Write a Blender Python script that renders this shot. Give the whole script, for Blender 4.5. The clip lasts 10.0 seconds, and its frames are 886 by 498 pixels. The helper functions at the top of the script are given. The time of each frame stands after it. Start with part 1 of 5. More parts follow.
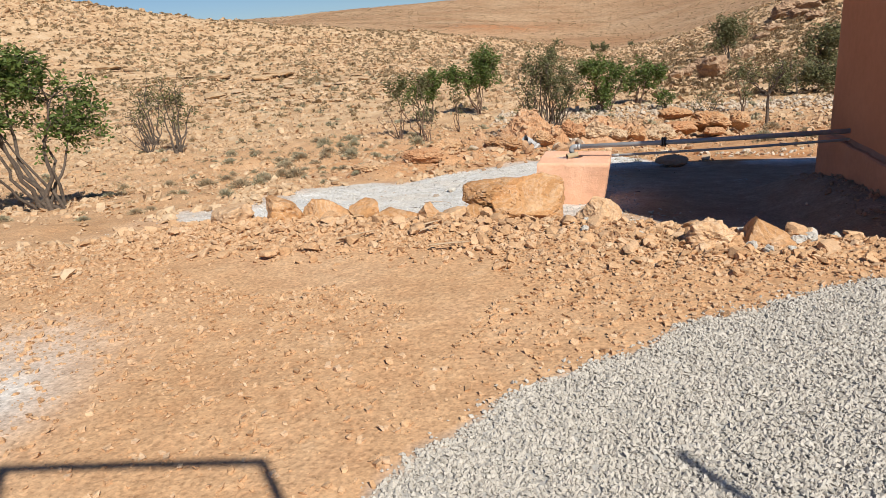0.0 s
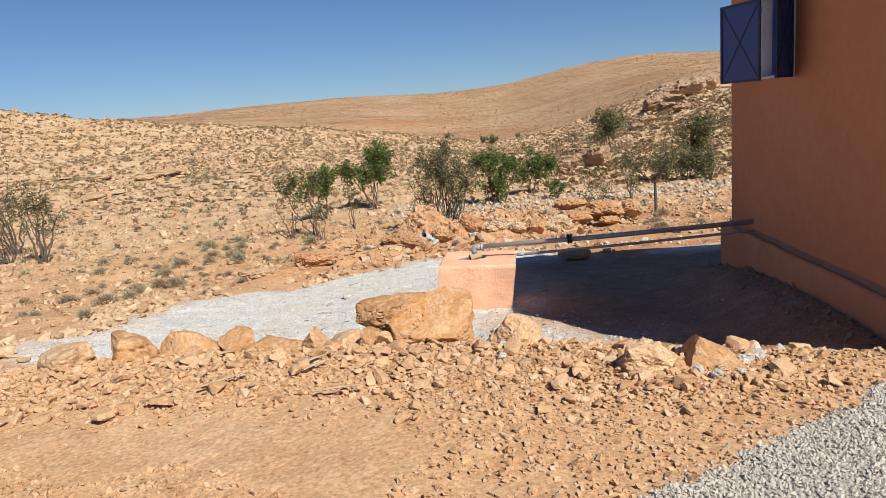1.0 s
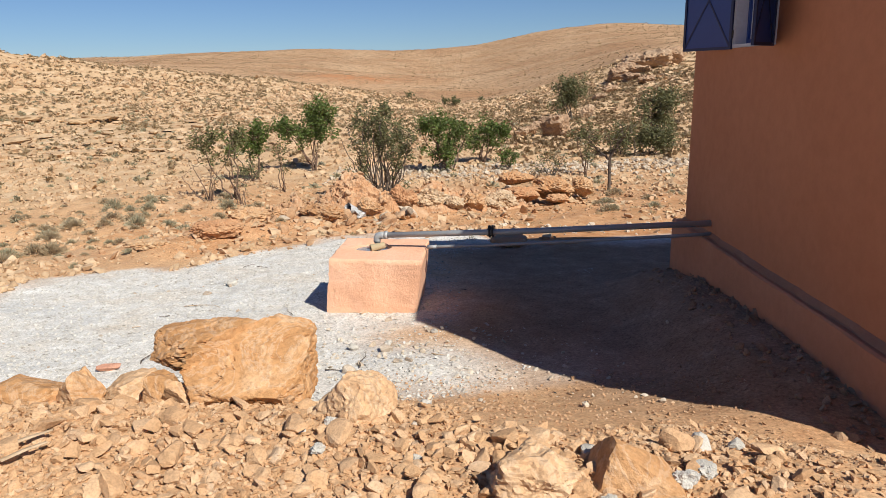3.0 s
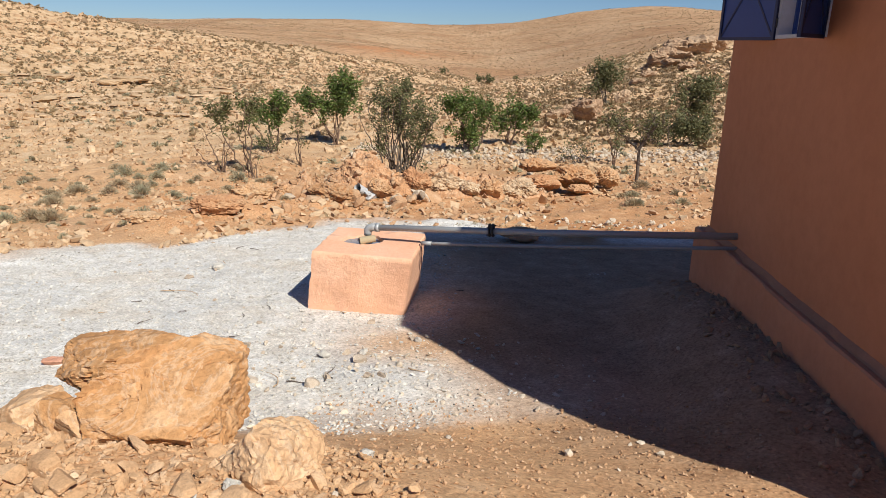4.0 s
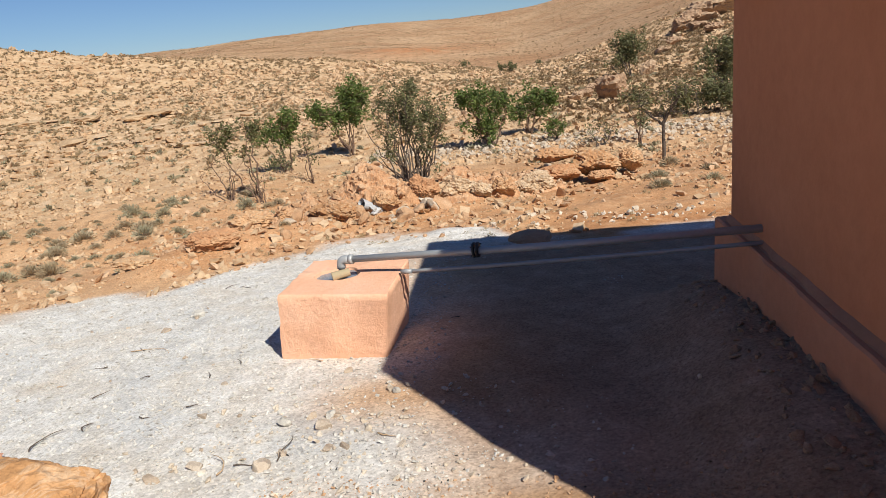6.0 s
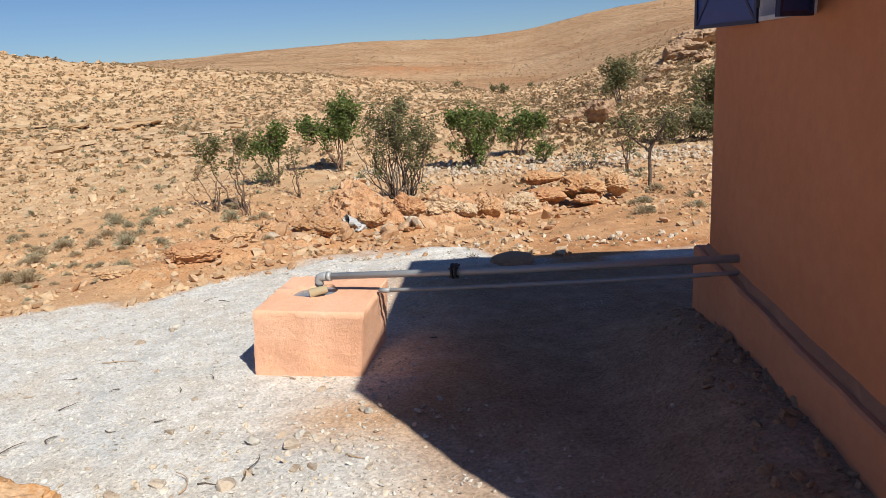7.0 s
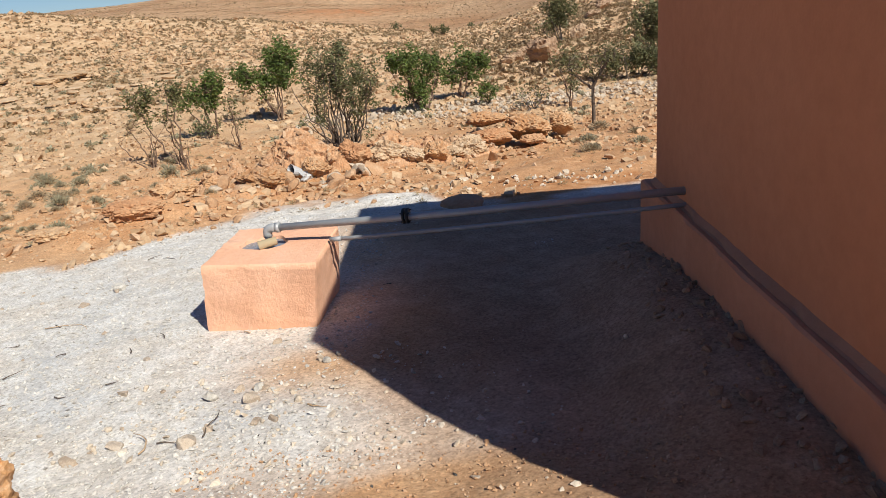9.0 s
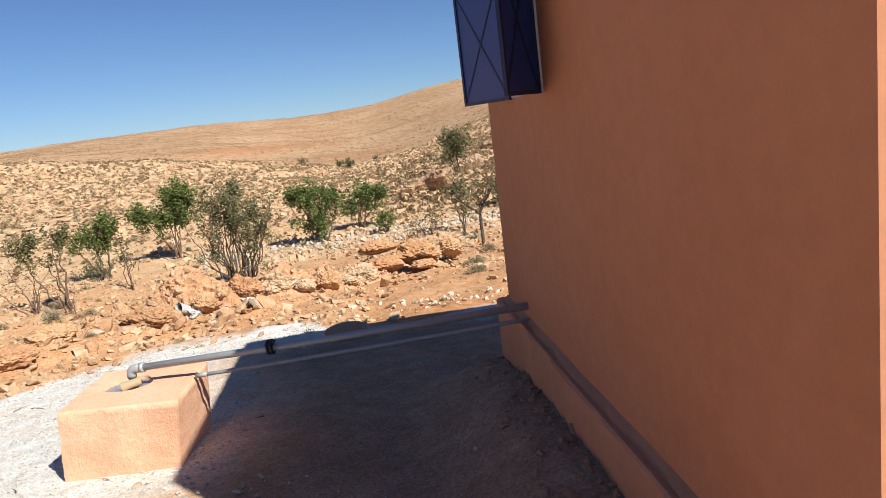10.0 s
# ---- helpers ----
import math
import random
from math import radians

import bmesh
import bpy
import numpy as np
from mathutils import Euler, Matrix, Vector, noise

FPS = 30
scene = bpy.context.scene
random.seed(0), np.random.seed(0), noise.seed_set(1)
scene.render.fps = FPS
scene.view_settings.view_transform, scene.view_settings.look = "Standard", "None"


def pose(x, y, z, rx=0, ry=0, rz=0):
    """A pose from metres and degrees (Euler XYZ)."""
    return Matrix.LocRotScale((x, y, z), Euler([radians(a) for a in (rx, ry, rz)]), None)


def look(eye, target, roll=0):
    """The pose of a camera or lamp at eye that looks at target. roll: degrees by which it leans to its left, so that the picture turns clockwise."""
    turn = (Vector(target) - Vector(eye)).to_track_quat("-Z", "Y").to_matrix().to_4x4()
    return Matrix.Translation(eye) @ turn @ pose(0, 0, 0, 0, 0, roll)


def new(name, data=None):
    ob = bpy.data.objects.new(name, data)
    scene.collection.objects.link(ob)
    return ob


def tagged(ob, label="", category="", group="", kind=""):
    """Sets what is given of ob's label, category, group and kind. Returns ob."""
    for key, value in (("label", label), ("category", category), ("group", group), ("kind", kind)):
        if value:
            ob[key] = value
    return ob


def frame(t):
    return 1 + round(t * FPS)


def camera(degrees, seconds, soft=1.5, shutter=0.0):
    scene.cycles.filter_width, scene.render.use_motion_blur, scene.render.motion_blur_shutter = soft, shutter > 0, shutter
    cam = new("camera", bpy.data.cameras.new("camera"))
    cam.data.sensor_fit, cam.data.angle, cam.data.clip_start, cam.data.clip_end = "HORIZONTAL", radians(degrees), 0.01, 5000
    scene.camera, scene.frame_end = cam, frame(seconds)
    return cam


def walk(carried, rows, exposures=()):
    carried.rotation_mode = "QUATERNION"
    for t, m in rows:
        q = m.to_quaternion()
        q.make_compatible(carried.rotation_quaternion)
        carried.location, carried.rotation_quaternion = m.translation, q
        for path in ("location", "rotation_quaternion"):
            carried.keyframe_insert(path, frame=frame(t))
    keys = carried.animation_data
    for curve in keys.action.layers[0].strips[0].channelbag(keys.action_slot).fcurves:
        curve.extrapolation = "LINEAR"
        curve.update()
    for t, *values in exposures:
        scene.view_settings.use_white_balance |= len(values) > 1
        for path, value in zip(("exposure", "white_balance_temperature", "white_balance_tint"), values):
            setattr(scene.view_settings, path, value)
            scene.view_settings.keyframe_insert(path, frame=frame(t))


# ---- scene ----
cam = camera(65.2, 10.0, soft=0.75)
EXPOSURES = [(0.0, 0.26), (2.5, 0.33), (4.0, 0.27), (4.5, 0.28), (5.0, 0.27), (6.5, 0.26), (7.5, 0.26), (8.0, 0.21), (8.5, 0.17), (9.0, 0.25), (9.5, 0.36), (10.0, 0.58)]
PATH = [
    (0, (-0.005, -0.026, 1.635), (-0.446, 1.828, 1.029), -4.0),
    (0.5, (-0.11, 0.467, 1.682), (-0.513, 2.367, 1.203), -5.2),
    (1, (-0.109, 0.922, 1.655), (-0.261, 2.88, 1.277), -4.7),
    (1.2, (-0.08, 1.086, 1.689), (0.012, 3.033, 1.239), -5.7),
    (1.5, (0.075, 1.367, 1.681), (0.268, 3.314, 1.266), -6.6),
    (1.6, (0.12, 1.494, 1.68), (0.296, 3.452, 1.31), -5.4),
    (2, (0.254, 1.863, 1.693), (0.181, 3.813, 1.254), -4.4),
    (2.5, (0.382, 2.217, 1.676), (0.347, 4.159, 1.201), 0.2),
    (2.7, (0.411, 2.395, 1.622), (0.397, 4.333, 1.129), -1.3),
    (3.8, (0.754, 3.179, 1.6), (0.624, 5.113, 1.105), 0.6),
    (4, (0.792, 3.335, 1.636), (0.671, 5.253, 1.08), 1.2),
    (4.5, (0.963, 3.582, 1.679), (0.883, 5.498, 1.114), -3.8),
    (5, (1.171, 3.857, 1.639), (0.842, 5.764, 1.132), -7.2),
    (5.2, (1.218, 3.907, 1.638), (0.953, 5.813, 1.091), -7.8),
    (6.3, (1.33, 4.31, 1.648), (1.091, 6.213, 1.079), -5.1),
    (6.5, (1.349, 4.306, 1.649), (1.158, 6.227, 1.124), -3.2),
    (7, (1.378, 4.287, 1.648), (1.164, 6.207, 1.13), -4.2),
    (7.5, (1.383, 4.299, 1.642), (1.044, 6.184, 1.064), -4.5),
    (8, (1.381, 4.315, 1.647), (0.996, 6.2, 1.099), -5.3),
    (8.5, (1.364, 4.339, 1.622), (1.107, 6.245, 1.075), -4.3),
    (9, (1.347, 4.323, 1.624), (1.271, 6.203, 0.946), -5.7),
    (9.4, (1.513, 4.223, 1.666), (1.429, 6.148, 1.13), -6.6),
    (9.5, (1.53, 4.219, 1.668), (1.489, 6.168, 1.219), -6.5),
    (10, (1.81, 4.01, 1.65), (2.012, 5.968, 1.292), -7.1),
]
walk(cam, [(t, look(eye, target, roll)) for t, eye, target, roll in PATH], EXPOSURES)

# ---------------------------------------------------------------- light
SUN_EL, SUN_AZ = 43.6, 141.2            # degrees: above the horizon; clockwise from +y
SUN_DIR = Vector((math.sin(radians(SUN_AZ)) * math.cos(radians(SUN_EL)), math.cos(radians(SUN_AZ)) * math.cos(radians(SUN_EL)), math.sin(radians(SUN_EL))))
world = bpy.data.worlds.new("sky")
scene.world = world
world.use_nodes = True
wn = world.node_tree.nodes
sky = wn.new("ShaderNodeTexSky")
sky.sky_type, sky.sun_disc = "NISHITA", False
sky.sun_elevation, sky.sun_rotation = radians(SUN_EL), radians(SUN_AZ)
sky.altitude, sky.air_density, sky.dust_density, sky.ozone_density = 1200, 1.0, 0.0, 1.5
wn["Background"].inputs["Strength"].default_value = 0.043
tint = wn.new("ShaderNodeMix")              # a dry, deep blue sky
tint.data_type, tint.blend_type = "RGBA", "MULTIPLY"
tint.inputs["Factor"].default_value, tint.inputs["B"].default_value = 1.0, (0.80, 1.03, 1.42, 1.0)
world.node_tree.links.new(sky.outputs[0], tint.inputs["A"])
world.node_tree.links.new(tint.outputs["Result"], wn["Background"].inputs["Color"])
sun = new("sun", bpy.data.lights.new("sun", "SUN"))
sun.data.energy, sun.data.angle, sun.data.color = 5.0, radians(0.53), (1.0, 0.975, 0.895)
sun.matrix_world = look(SUN_DIR * 30, (0, 0, 0))

# ---------------------------------------------------------------- numeric helpers
rng = np.random.default_rng(7)


def lattice(ix, iy, iz, seed):
    h = (ix * 374761393 + iy * 668265263 + iz * 2147483647 + seed * 974634777) & 0xFFFFFFFF
    h = ((h ^ (h >> 13)) * 1274126177) & 0xFFFFFFFF
    return ((h ^ (h >> 16)) & 0xFFFF) / 32767.5 - 1.0


def value_noise(x, y, z=0.0, seed=0):
    """Smooth noise from -1 to 1 on arrays."""
    x, y, z = np.broadcast_arrays(np.asarray(x, float), np.asarray(y, float), np.asarray(z, float))
    ix, iy, iz = (np.floor(a).astype(np.int64) for a in (x, y, z))
    fx, fy, fz = (a - b for a, b in ((x, ix), (y, iy), (z, iz)))
    fx, fy, fz = (a * a * (3 - 2 * a) for a in (fx, fy, fz))
    out = 0
    for dx, wx in ((0, 1 - fx), (1, fx)):
        for dy, wy in ((0, 1 - fy), (1, fy)):
            for dz, wz in ((0, 1 - fz), (1, fz)):
                out = out + lattice(ix + dx, iy + dy, iz + dz, seed) * wx * wy * wz
    return out


def fbm(x, y, z=0.0, octaves=4, seed=0, gain=0.5):
    total, amp = 0, 1.0
    for k in range(octaves):
        f = 2.03 ** k
        total = total + amp * value_noise(np.asarray(x) * f, np.asarray(y) * f, np.asarray(z) * f, seed + k)
        amp *= gain
    return total


def smooth(a, b, x):
    t = np.clip((x - a) / (b - a), 0, 1)
    return t * t * (3 - 2 * t)


# ---------------------------------------------------------------- the lie of the land
HUB = (1.0, 3.5)                        # the middle of the yard, from which the valley is described


def pad_level(x, y):
    return -0.66 - 0.075 * (y - 7.5) - 0.03 * np.maximum(-x, 0)


def yard(x, y):
    """The built-up yard and the lower pad in front of it."""
    xr = np.clip(x, 0, 4)
    drop = smooth(5.35 - 0.27 * xr, 7.4 + 0.08 * xr, y)
    level = 0.03 - 0.012 * np.clip(-x - 3, 0, 30)
    z = level * (1 - drop) + pad_level(x, np.maximum(y, 6.5)) * drop
    left = smooth(-3.6, -6.5, x)        # the yard runs out gently to the side
    gentle = 0.03 - 0.115 * np.clip(y - 3.0, 0, 12) - 0.03 * np.clip(-x - 4, 0, 20)
    z = z * (1 - left) + np.maximum(gentle, pad_level(x, np.maximum(y, 6.5))) * left
    ridge = np.exp(-((y - 5.75 + 0.35 * smooth(-0.5, 1.2, x)) / 0.55) ** 2) * smooth(-4.8, -3.2, x) * (1 - smooth(0.9, 1.9, x))
    z = z + (0.06 - 0.04 * smooth(-1.0, 0.5, x)) * ridge
    z = z + 0.06 * smooth(0.7, 1.7, x) * smooth(6.2, 7.2, y) * (1 - smooth(7.6, 9.2, y))
    z = z - 0.065 * smooth(0.4, 1.2, x) * smooth(5.3, 5.85, y) * (1 - smooth(8.0, 9.2, y)) * (x < 3.4)
    foot = np.interp(y, [5.2, 5.5, 5.9, 7.3, 8.1, 9.25, 10.3, 11.0], [-0.08, -0.24, -0.37, -0.35, -0.37, -0.45, -0.62, -0.85])      # earth banked against the wall
    side = smooth(1.85, 2.82, x) * smooth(5.2, 5.6, y) * (1 - smooth(10.2, 11.0, y)) * (x < 3.4)
    z = z * (1 - side) + foot * side
    berm = np.where(x < 0, 17.6 + 0.72 * x, 17.6 + 1.15 * x)
    across = (y - berm) / np.hypot(1, np.where(x < 0, 0.72, 1.15))
    lump = 0.75 + 0.5 * fbm(x * 1.1, y * 1.1, 0, 3, 83)
    return z + 0.28 * lump * np.exp(-(across / 0.75) ** 2) * smooth(-5.4, -4.0, x) * (1 - smooth(1.6, 2.6, x))


AZ = [-180, -90, -60, -48, -40, -35.5, -32, -28.5, -20, -12, -5, 0, 3.3, 6.5, 8.7, 12, 14, 17, 22, 40, 90, 180]
NEAR_RIDGE = [1.5, 3.5, 4.5, 4.4, 3.5, 2.42, 1.75, 1.32, 0.2, -0.9, -2.2, -2.8, -2.6, -1.75, -0.9, 0.2, 1.1, 1.45, 1.9, 3.0, 2.0, 1.5]
FAR_RIDGE = [2.0, 1.5, 1.5, 1.5, 1.5, 1.5, 1.5, 1.6, 1.85, 2.1, 1.85, 1.85, 2.4, 3.0, 3.25, 3.42, 3.35, 3.05, 2.8, 2.4, 2.0, 2.0]
RISE_R = [12, 16, 20, 25, 30, 36, 44]
RISE_E = [-12.5, -10.9, -9.7, -8.05, -6.8, -5.5, -4.3]


def land(x, y):
    """Height of the ground anywhere."""
    x, y = np.asarray(x, float), np.asarray(y, float)
    dx, dy = x - HUB[0], y - HUB[1]
    r = np.hypot(dx, dy)
    az = np.degrees(np.arctan2(dx, dy))
    e1, e2 = (sum(np.interp(az + d, AZ, line) for d in (-2.0, -1.2, -0.4, 0.4, 1.2, 2.0)) / 6 for line in (NEAR_RIDGE, FAR_RIDGE))
    wob = fbm(x * 0.06, y * 0.06, 0, 4, 11)
    e1 = e1 + 0.22 * fbm(x * 0.03, y * 0.03, 0, 3, 21) * smooth(40, 90, r)
    el = np.interp(r, RISE_R, RISE_E)
    u = np.clip((r - 44) / 51, 0, 1)
    el = np.where(r > 44, -4.3 + (e1 + 4.3) * u, el)
    v = np.clip((r - 112) / 300, 0, 1)
    dip = np.minimum(e1 - 0.25, e2 - 1.6)
    el = np.where(r > 95, e1 + (dip - e1) * smooth(95, 112, r), el)
    el = np.where(r > 112, dip + (e2 - dip) * v ** 0.8, el)
    el = np.where(r > 412, e2 - (r - 412) / 160.0, el)
    far = 1.65 + r * np.tan(np.radians(np.maximum(el, -25)))
    far = far + wob * 0.0045 * np.clip(r, 0, 70) * smooth(14, 30, r)
    # ledges of rock step along the hillsides
    step = 0.55 + 0.01 * r
    q = far / step + 0.5 * fbm(x * 0.05, y * 0.05, 3.0, 2, 5)
    terrace = (np.floor(q) + smooth(0.55, 1.0, q - np.floor(q)) - q) * step
    far = far + 0.45 * terrace * smooth(24, 40, r) * (1 - smooth(100, 130, r)) * smooth(-0.2, 0.5, fbm(x * 0.08, y * 0.08, 9, 2, 31))
    far = np.where(r > 600, np.maximum(far, -60.0), far)
    w = smooth(17, 26, r)
    front = smooth(-6, 2, y)
    flat = yard(x, y)
    behind = np.where(y < 0, 0.03, flat)
    near = flat * front + behind * (1 - front)
    z = near * (1 - w) + far * w
    rough = 0.012 + 0.05 * smooth(11.5, 15, y) * smooth(13.2, 15.5, y - 0.15 * x) + 0.03 * smooth(-4.5, -7, x)
    z = z + rough * fbm(x * 1.3, y * 1.3, 0, 4, 3) + 0.006 * fbm(x * 7, y * 7, 0, 2, 8) * (r < 20)
    return z


def ground_z(x, y):
    return float(land(np.array([x]), np.array([y]))[0])


GRAVEL_EDGE = ((-2.4, -1.5), (-1.5, 0.6), (-0.78, 2.11), (-0.41, 2.76), (-0.17, 3.0), (0.19, 3.3), (0.59, 3.70), (1.06, 4.0), (1.67, 4.36), (2.0, 4.60), (2.45, 4.90), (2.95, 5.05), (9.0, 5.25))


def gravel_cover(x, y):
    """1 on the grey gravel, 0 off it; the edge is ragged."""
    ex, ey = [p[0] for p in GRAVEL_EDGE], [p[1] for p in GRAVEL_EDGE]
    edge = np.interp(x, ex, ey) + 0.11 * fbm(np.asarray(x) * 2.6, np.asarray(y) * 2.6, 0, 4, 41) - 0.03
    return smooth(0.05, -0.05, y - edge) * smooth(-2.5, -2.2, x)


def pad_cover(x, y):
    """1 on the pale crushed-stone pad."""
    n = 0.55 * fbm(x * 0.9, y * 0.9, 0, 4, 51)
    back = 13.6 + 0.10 * x + 1.3 * smooth(1.6, 0.2, x) * smooth(-4.0, -1.5, x) - 0.16 * np.maximum(-x - 1.5, 0) ** 1.5
    front = 6.75 + 0.45 * smooth(-1.0, 2.5, x)
    m = smooth(0.35, -0.25, y - back + n * 0.7) * smooth(-0.2, 0.35, y - front + n * 0.5)
    m = m * smooth(-6.3, -5.0, x + n)
    # two soil patches; the last term thins the pad to darken the building's shade
    soil_and_shade = 0.8 * np.exp(-(((x - 0.05) / 0.55) ** 2 + ((y - 8.65) / 0.50) ** 2) * 1.2) + 0.6 * np.exp(-(((x - 0.7) / 1.1) ** 2 + ((y - 7.1) / 0.40) ** 2)) + 0.95 * smooth(-0.1, 0.9, x + 0.25 * (y - 9)) * (1 - smooth(12.9, 14.0, y))
    return np.clip(m - np.clip(soil_and_shade, 0, 1) * (0.75 + 0.5 * n), 0, 1)


# ---------------------------------------------------------------- materials
def material(name):
    m = bpy.data.materials.new(name)
    m.use_nodes = True
    nt = m.node_tree
    return m, nt, nt.nodes["Principled BSDF"]


def node(nt, kind, **values):
    n = nt.nodes.new(kind)
    for key, value in values.items():
        n.inputs[key.replace("_", " ")].default_value = value
    return n


def noise_tex(nt, coord, scale, detail=4.0, rough=0.55, warp=0.0):
    n = node(nt, "ShaderNodeTexNoise", Scale=scale, Detail=detail, Roughness=rough, Distortion=warp)
    nt.links.new(coord, n.inputs["Vector"])
    return n.outputs["Fac"]


def ramp(nt, fac, *stops):
    r = nt.nodes.new("ShaderNodeValToRGB")
    while len(r.color_ramp.elements) < len(stops):
        r.color_ramp.elements.new(0.5)
    for e, (p, c) in zip(r.color_ramp.elements, stops):
        e.position, e.color = p, (*c, 1.0) if len(c) == 3 else c
    nt.links.new(fac, r.inputs["Fac"])
    return r.outputs["Color"]


def mix(nt, a, b, fac, blend="MIX"):
    m = nt.nodes.new("ShaderNodeMix")
    m.data_type, m.blend_type = "RGBA", blend
    for socket, value in ((m.inputs["Factor"], fac), (m.inputs["A"], a), (m.inputs["B"], b)):
        if hasattr(value, "is_output"):
            nt.links.new(value, socket)
        elif isinstance(value, (int, float)):
            socket.default_value = value
        else:
            socket.default_value = (*value, 1.0)
    return m.outputs["Result"]


def math_node(nt, op, a, b=0.5):
    m = nt.nodes.new("ShaderNodeMath")
    m.operation = op
    for socket, value in zip(m.inputs, (a, b)):
        if hasattr(value, "is_output"):
            nt.links.new(value, socket)
        else:
            socket.default_value = value
    return m.outputs[0]


def bump(nt, bsdf, height, strength=0.4, distance=0.01, under=None):
    b = node(nt, "ShaderNodeBump", Strength=strength, Distance=distance)
    nt.links.new(height, b.inputs["Height"])
    if under is not None:
        nt.links.new(under, b.inputs["Normal"])
    nt.links.new(b.outputs["Normal"], bsdf.inputs["Normal"])
    return b.outputs["Normal"]


def coords(nt, kind="Object"):
    return nt.nodes.new("ShaderNodeTexCoord").outputs[kind]


def attribute(nt, name):
    a = nt.nodes.new("ShaderNodeAttribute")
    a.attribute_name = name
    return a.outputs["Fac"]


def stone_material(name, dark, mid, light, scale=6.0, per="object", vein=None, rough=0.9, relief=0.5, veined=0.32):
    """Weathered rock: mottled at two scales, with chips and, at will, pale veins."""
    m, nt, bsdf = material(name)
    co = coords(nt)
    if per == "object":
        rnd = nt.nodes.new("ShaderNodeObjectInfo").outputs["Random"]
    else:
        rnd = nt.nodes.new("ShaderNodeNewGeometry").outputs["Random Per Island"]
    big = noise_tex(nt, co, scale, 5, 0.6, 0.4)
    fine = noise_tex(nt, co, scale * 9, 4, 0.7)
    col = ramp(nt, big, (0.28, dark), (0.5, mid), (0.72, light))
    col = mix(nt, col, ramp(nt, rnd, (0.0, tuple(c * 0.84 for c in mid)), (0.5, mid), (1.0, light)), 0.5)
    col = mix(nt, col, ramp(nt, fine, (0.3, (0.62, 0.6, 0.58)), (0.55, (1, 1, 1)), (0.8, (1.18, 1.16, 1.12))), 0.75, "MULTIPLY")
    if vein:
        v = node(nt, "ShaderNodeTexNoise", Scale=scale * 0.8, Detail=5, Roughness=0.65, Distortion=1.6)
        nt.links.new(co, v.inputs["Vector"])
        mask = ramp(nt, v.outputs["Fac"], (0.47, (0, 0, 0)), (0.50, (1, 1, 1)), (0.53, (0, 0, 0)))
        col = mix(nt, col, vein, math_node(nt, "MULTIPLY", mask, veined))
    nt.links.new(col, bsdf.inputs["Base Color"])
    bsdf.inputs["Roughness"].default_value = rough
    bsdf.inputs["Specular IOR Level"].default_value = 0.25
    n1 = bump(nt, bsdf, big, relief, 0.03)
    bump(nt, bsdf, fine, relief, 0.012, n1)
    return m


M_ROCK = stone_material("ochre_limestone", (0.36, 0.16, 0.055), (0.50, 0.265, 0.115), (0.72, 0.52, 0.335), 3.4, vein=(0.72, 0.60, 0.46), relief=0.9, veined=0.22)
M_RUBBLE = stone_material("ochre_rubble", (0.42, 0.24, 0.115), (0.56, 0.335, 0.178), (0.67, 0.465, 0.295), 9.0)
M_RUBBLE_STUFF = stone_material("ochre_chips", (0.43, 0.245, 0.12), (0.57, 0.345, 0.185), (0.69, 0.50, 0.335), 9.0, per="island")
M_RED = stone_material("red_rock", (0.29, 0.115, 0.045), (0.46, 0.245, 0.115), (0.58, 0.40, 0.235), 2.6, vein=(0.58, 0.46, 0.33), relief=0.7)
M_STREAK = stone_material("streaked_pale_rock", (0.36, 0.20, 0.105), (0.52, 0.36, 0.22), (0.66, 0.54, 0.40), 5.0, vein=(0.72, 0.62, 0.5), relief=0.8)
M_CRAG = stone_material("dark_craggy_rock", (0.20, 0.115, 0.07), (0.37, 0.235, 0.145), (0.53, 0.385, 0.255), 1.6, relief=0.9)
M_RED_EARTH = stone_material("crumbling_red_rock", (0.27, 0.10, 0.042), (0.43, 0.21, 0.10), (0.55, 0.36, 0.21), 3.5, relief=0.9)
M_BANK_EARTH = stone_material("soft_red_bank", (0.30, 0.125, 0.052), (0.49, 0.265, 0.135), (0.64, 0.45, 0.29), 3.2, vein=(0.60, 0.46, 0.33), relief=1.0)
M_HILL = stone_material("hill_stone", (0.37, 0.22, 0.12), (0.51, 0.34, 0.20), (0.66, 0.49, 0.325), 1.5, per="island")
M_HILL_ONE = stone_material("ledge_stone", (0.33, 0.21, 0.12), (0.46, 0.31, 0.18), (0.60, 0.45, 0.30), 1.5)
M_PALE = stone_material("pale_stone", (0.42, 0.33, 0.24), (0.58, 0.48, 0.37), (0.70, 0.62, 0.52), 5.0, per="island")
M_BANK = stone_material("bank_stone", (0.35, 0.185, 0.095), (0.47, 0.28, 0.155), (0.60, 0.43, 0.29), 6.0, per="island")
M_TERRACE = stone_material("terrace_stone", (0.36, 0.27, 0.19), (0.49, 0.39, 0.29), (0.62, 0.53, 0.43), 5.0, per="island")
M_PAD_STONE = stone_material("buff_stone", (0.36, 0.26, 0.18), (0.50, 0.39, 0.29), (0.64, 0.55, 0.45), 2.0)
M_CHALK = stone_material("chalky_grit", (0.38, 0.345, 0.30), (0.54, 0.505, 0.455), (0.69, 0.66, 0.61), 5.0, per="island")
M_WHITE = stone_material("white_stone", (0.38, 0.34, 0.29), (0.52, 0.48, 0.42), (0.64, 0.60, 0.54), 20.0)
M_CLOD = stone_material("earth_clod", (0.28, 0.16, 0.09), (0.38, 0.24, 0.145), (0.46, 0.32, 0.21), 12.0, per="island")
M_GRAVEL = stone_material("grey_gravel", (0.39, 0.345, 0.29), (0.50, 0.45, 0.385), (0.62, 0.57, 0.50), 30.0, per="island", relief=0.25)


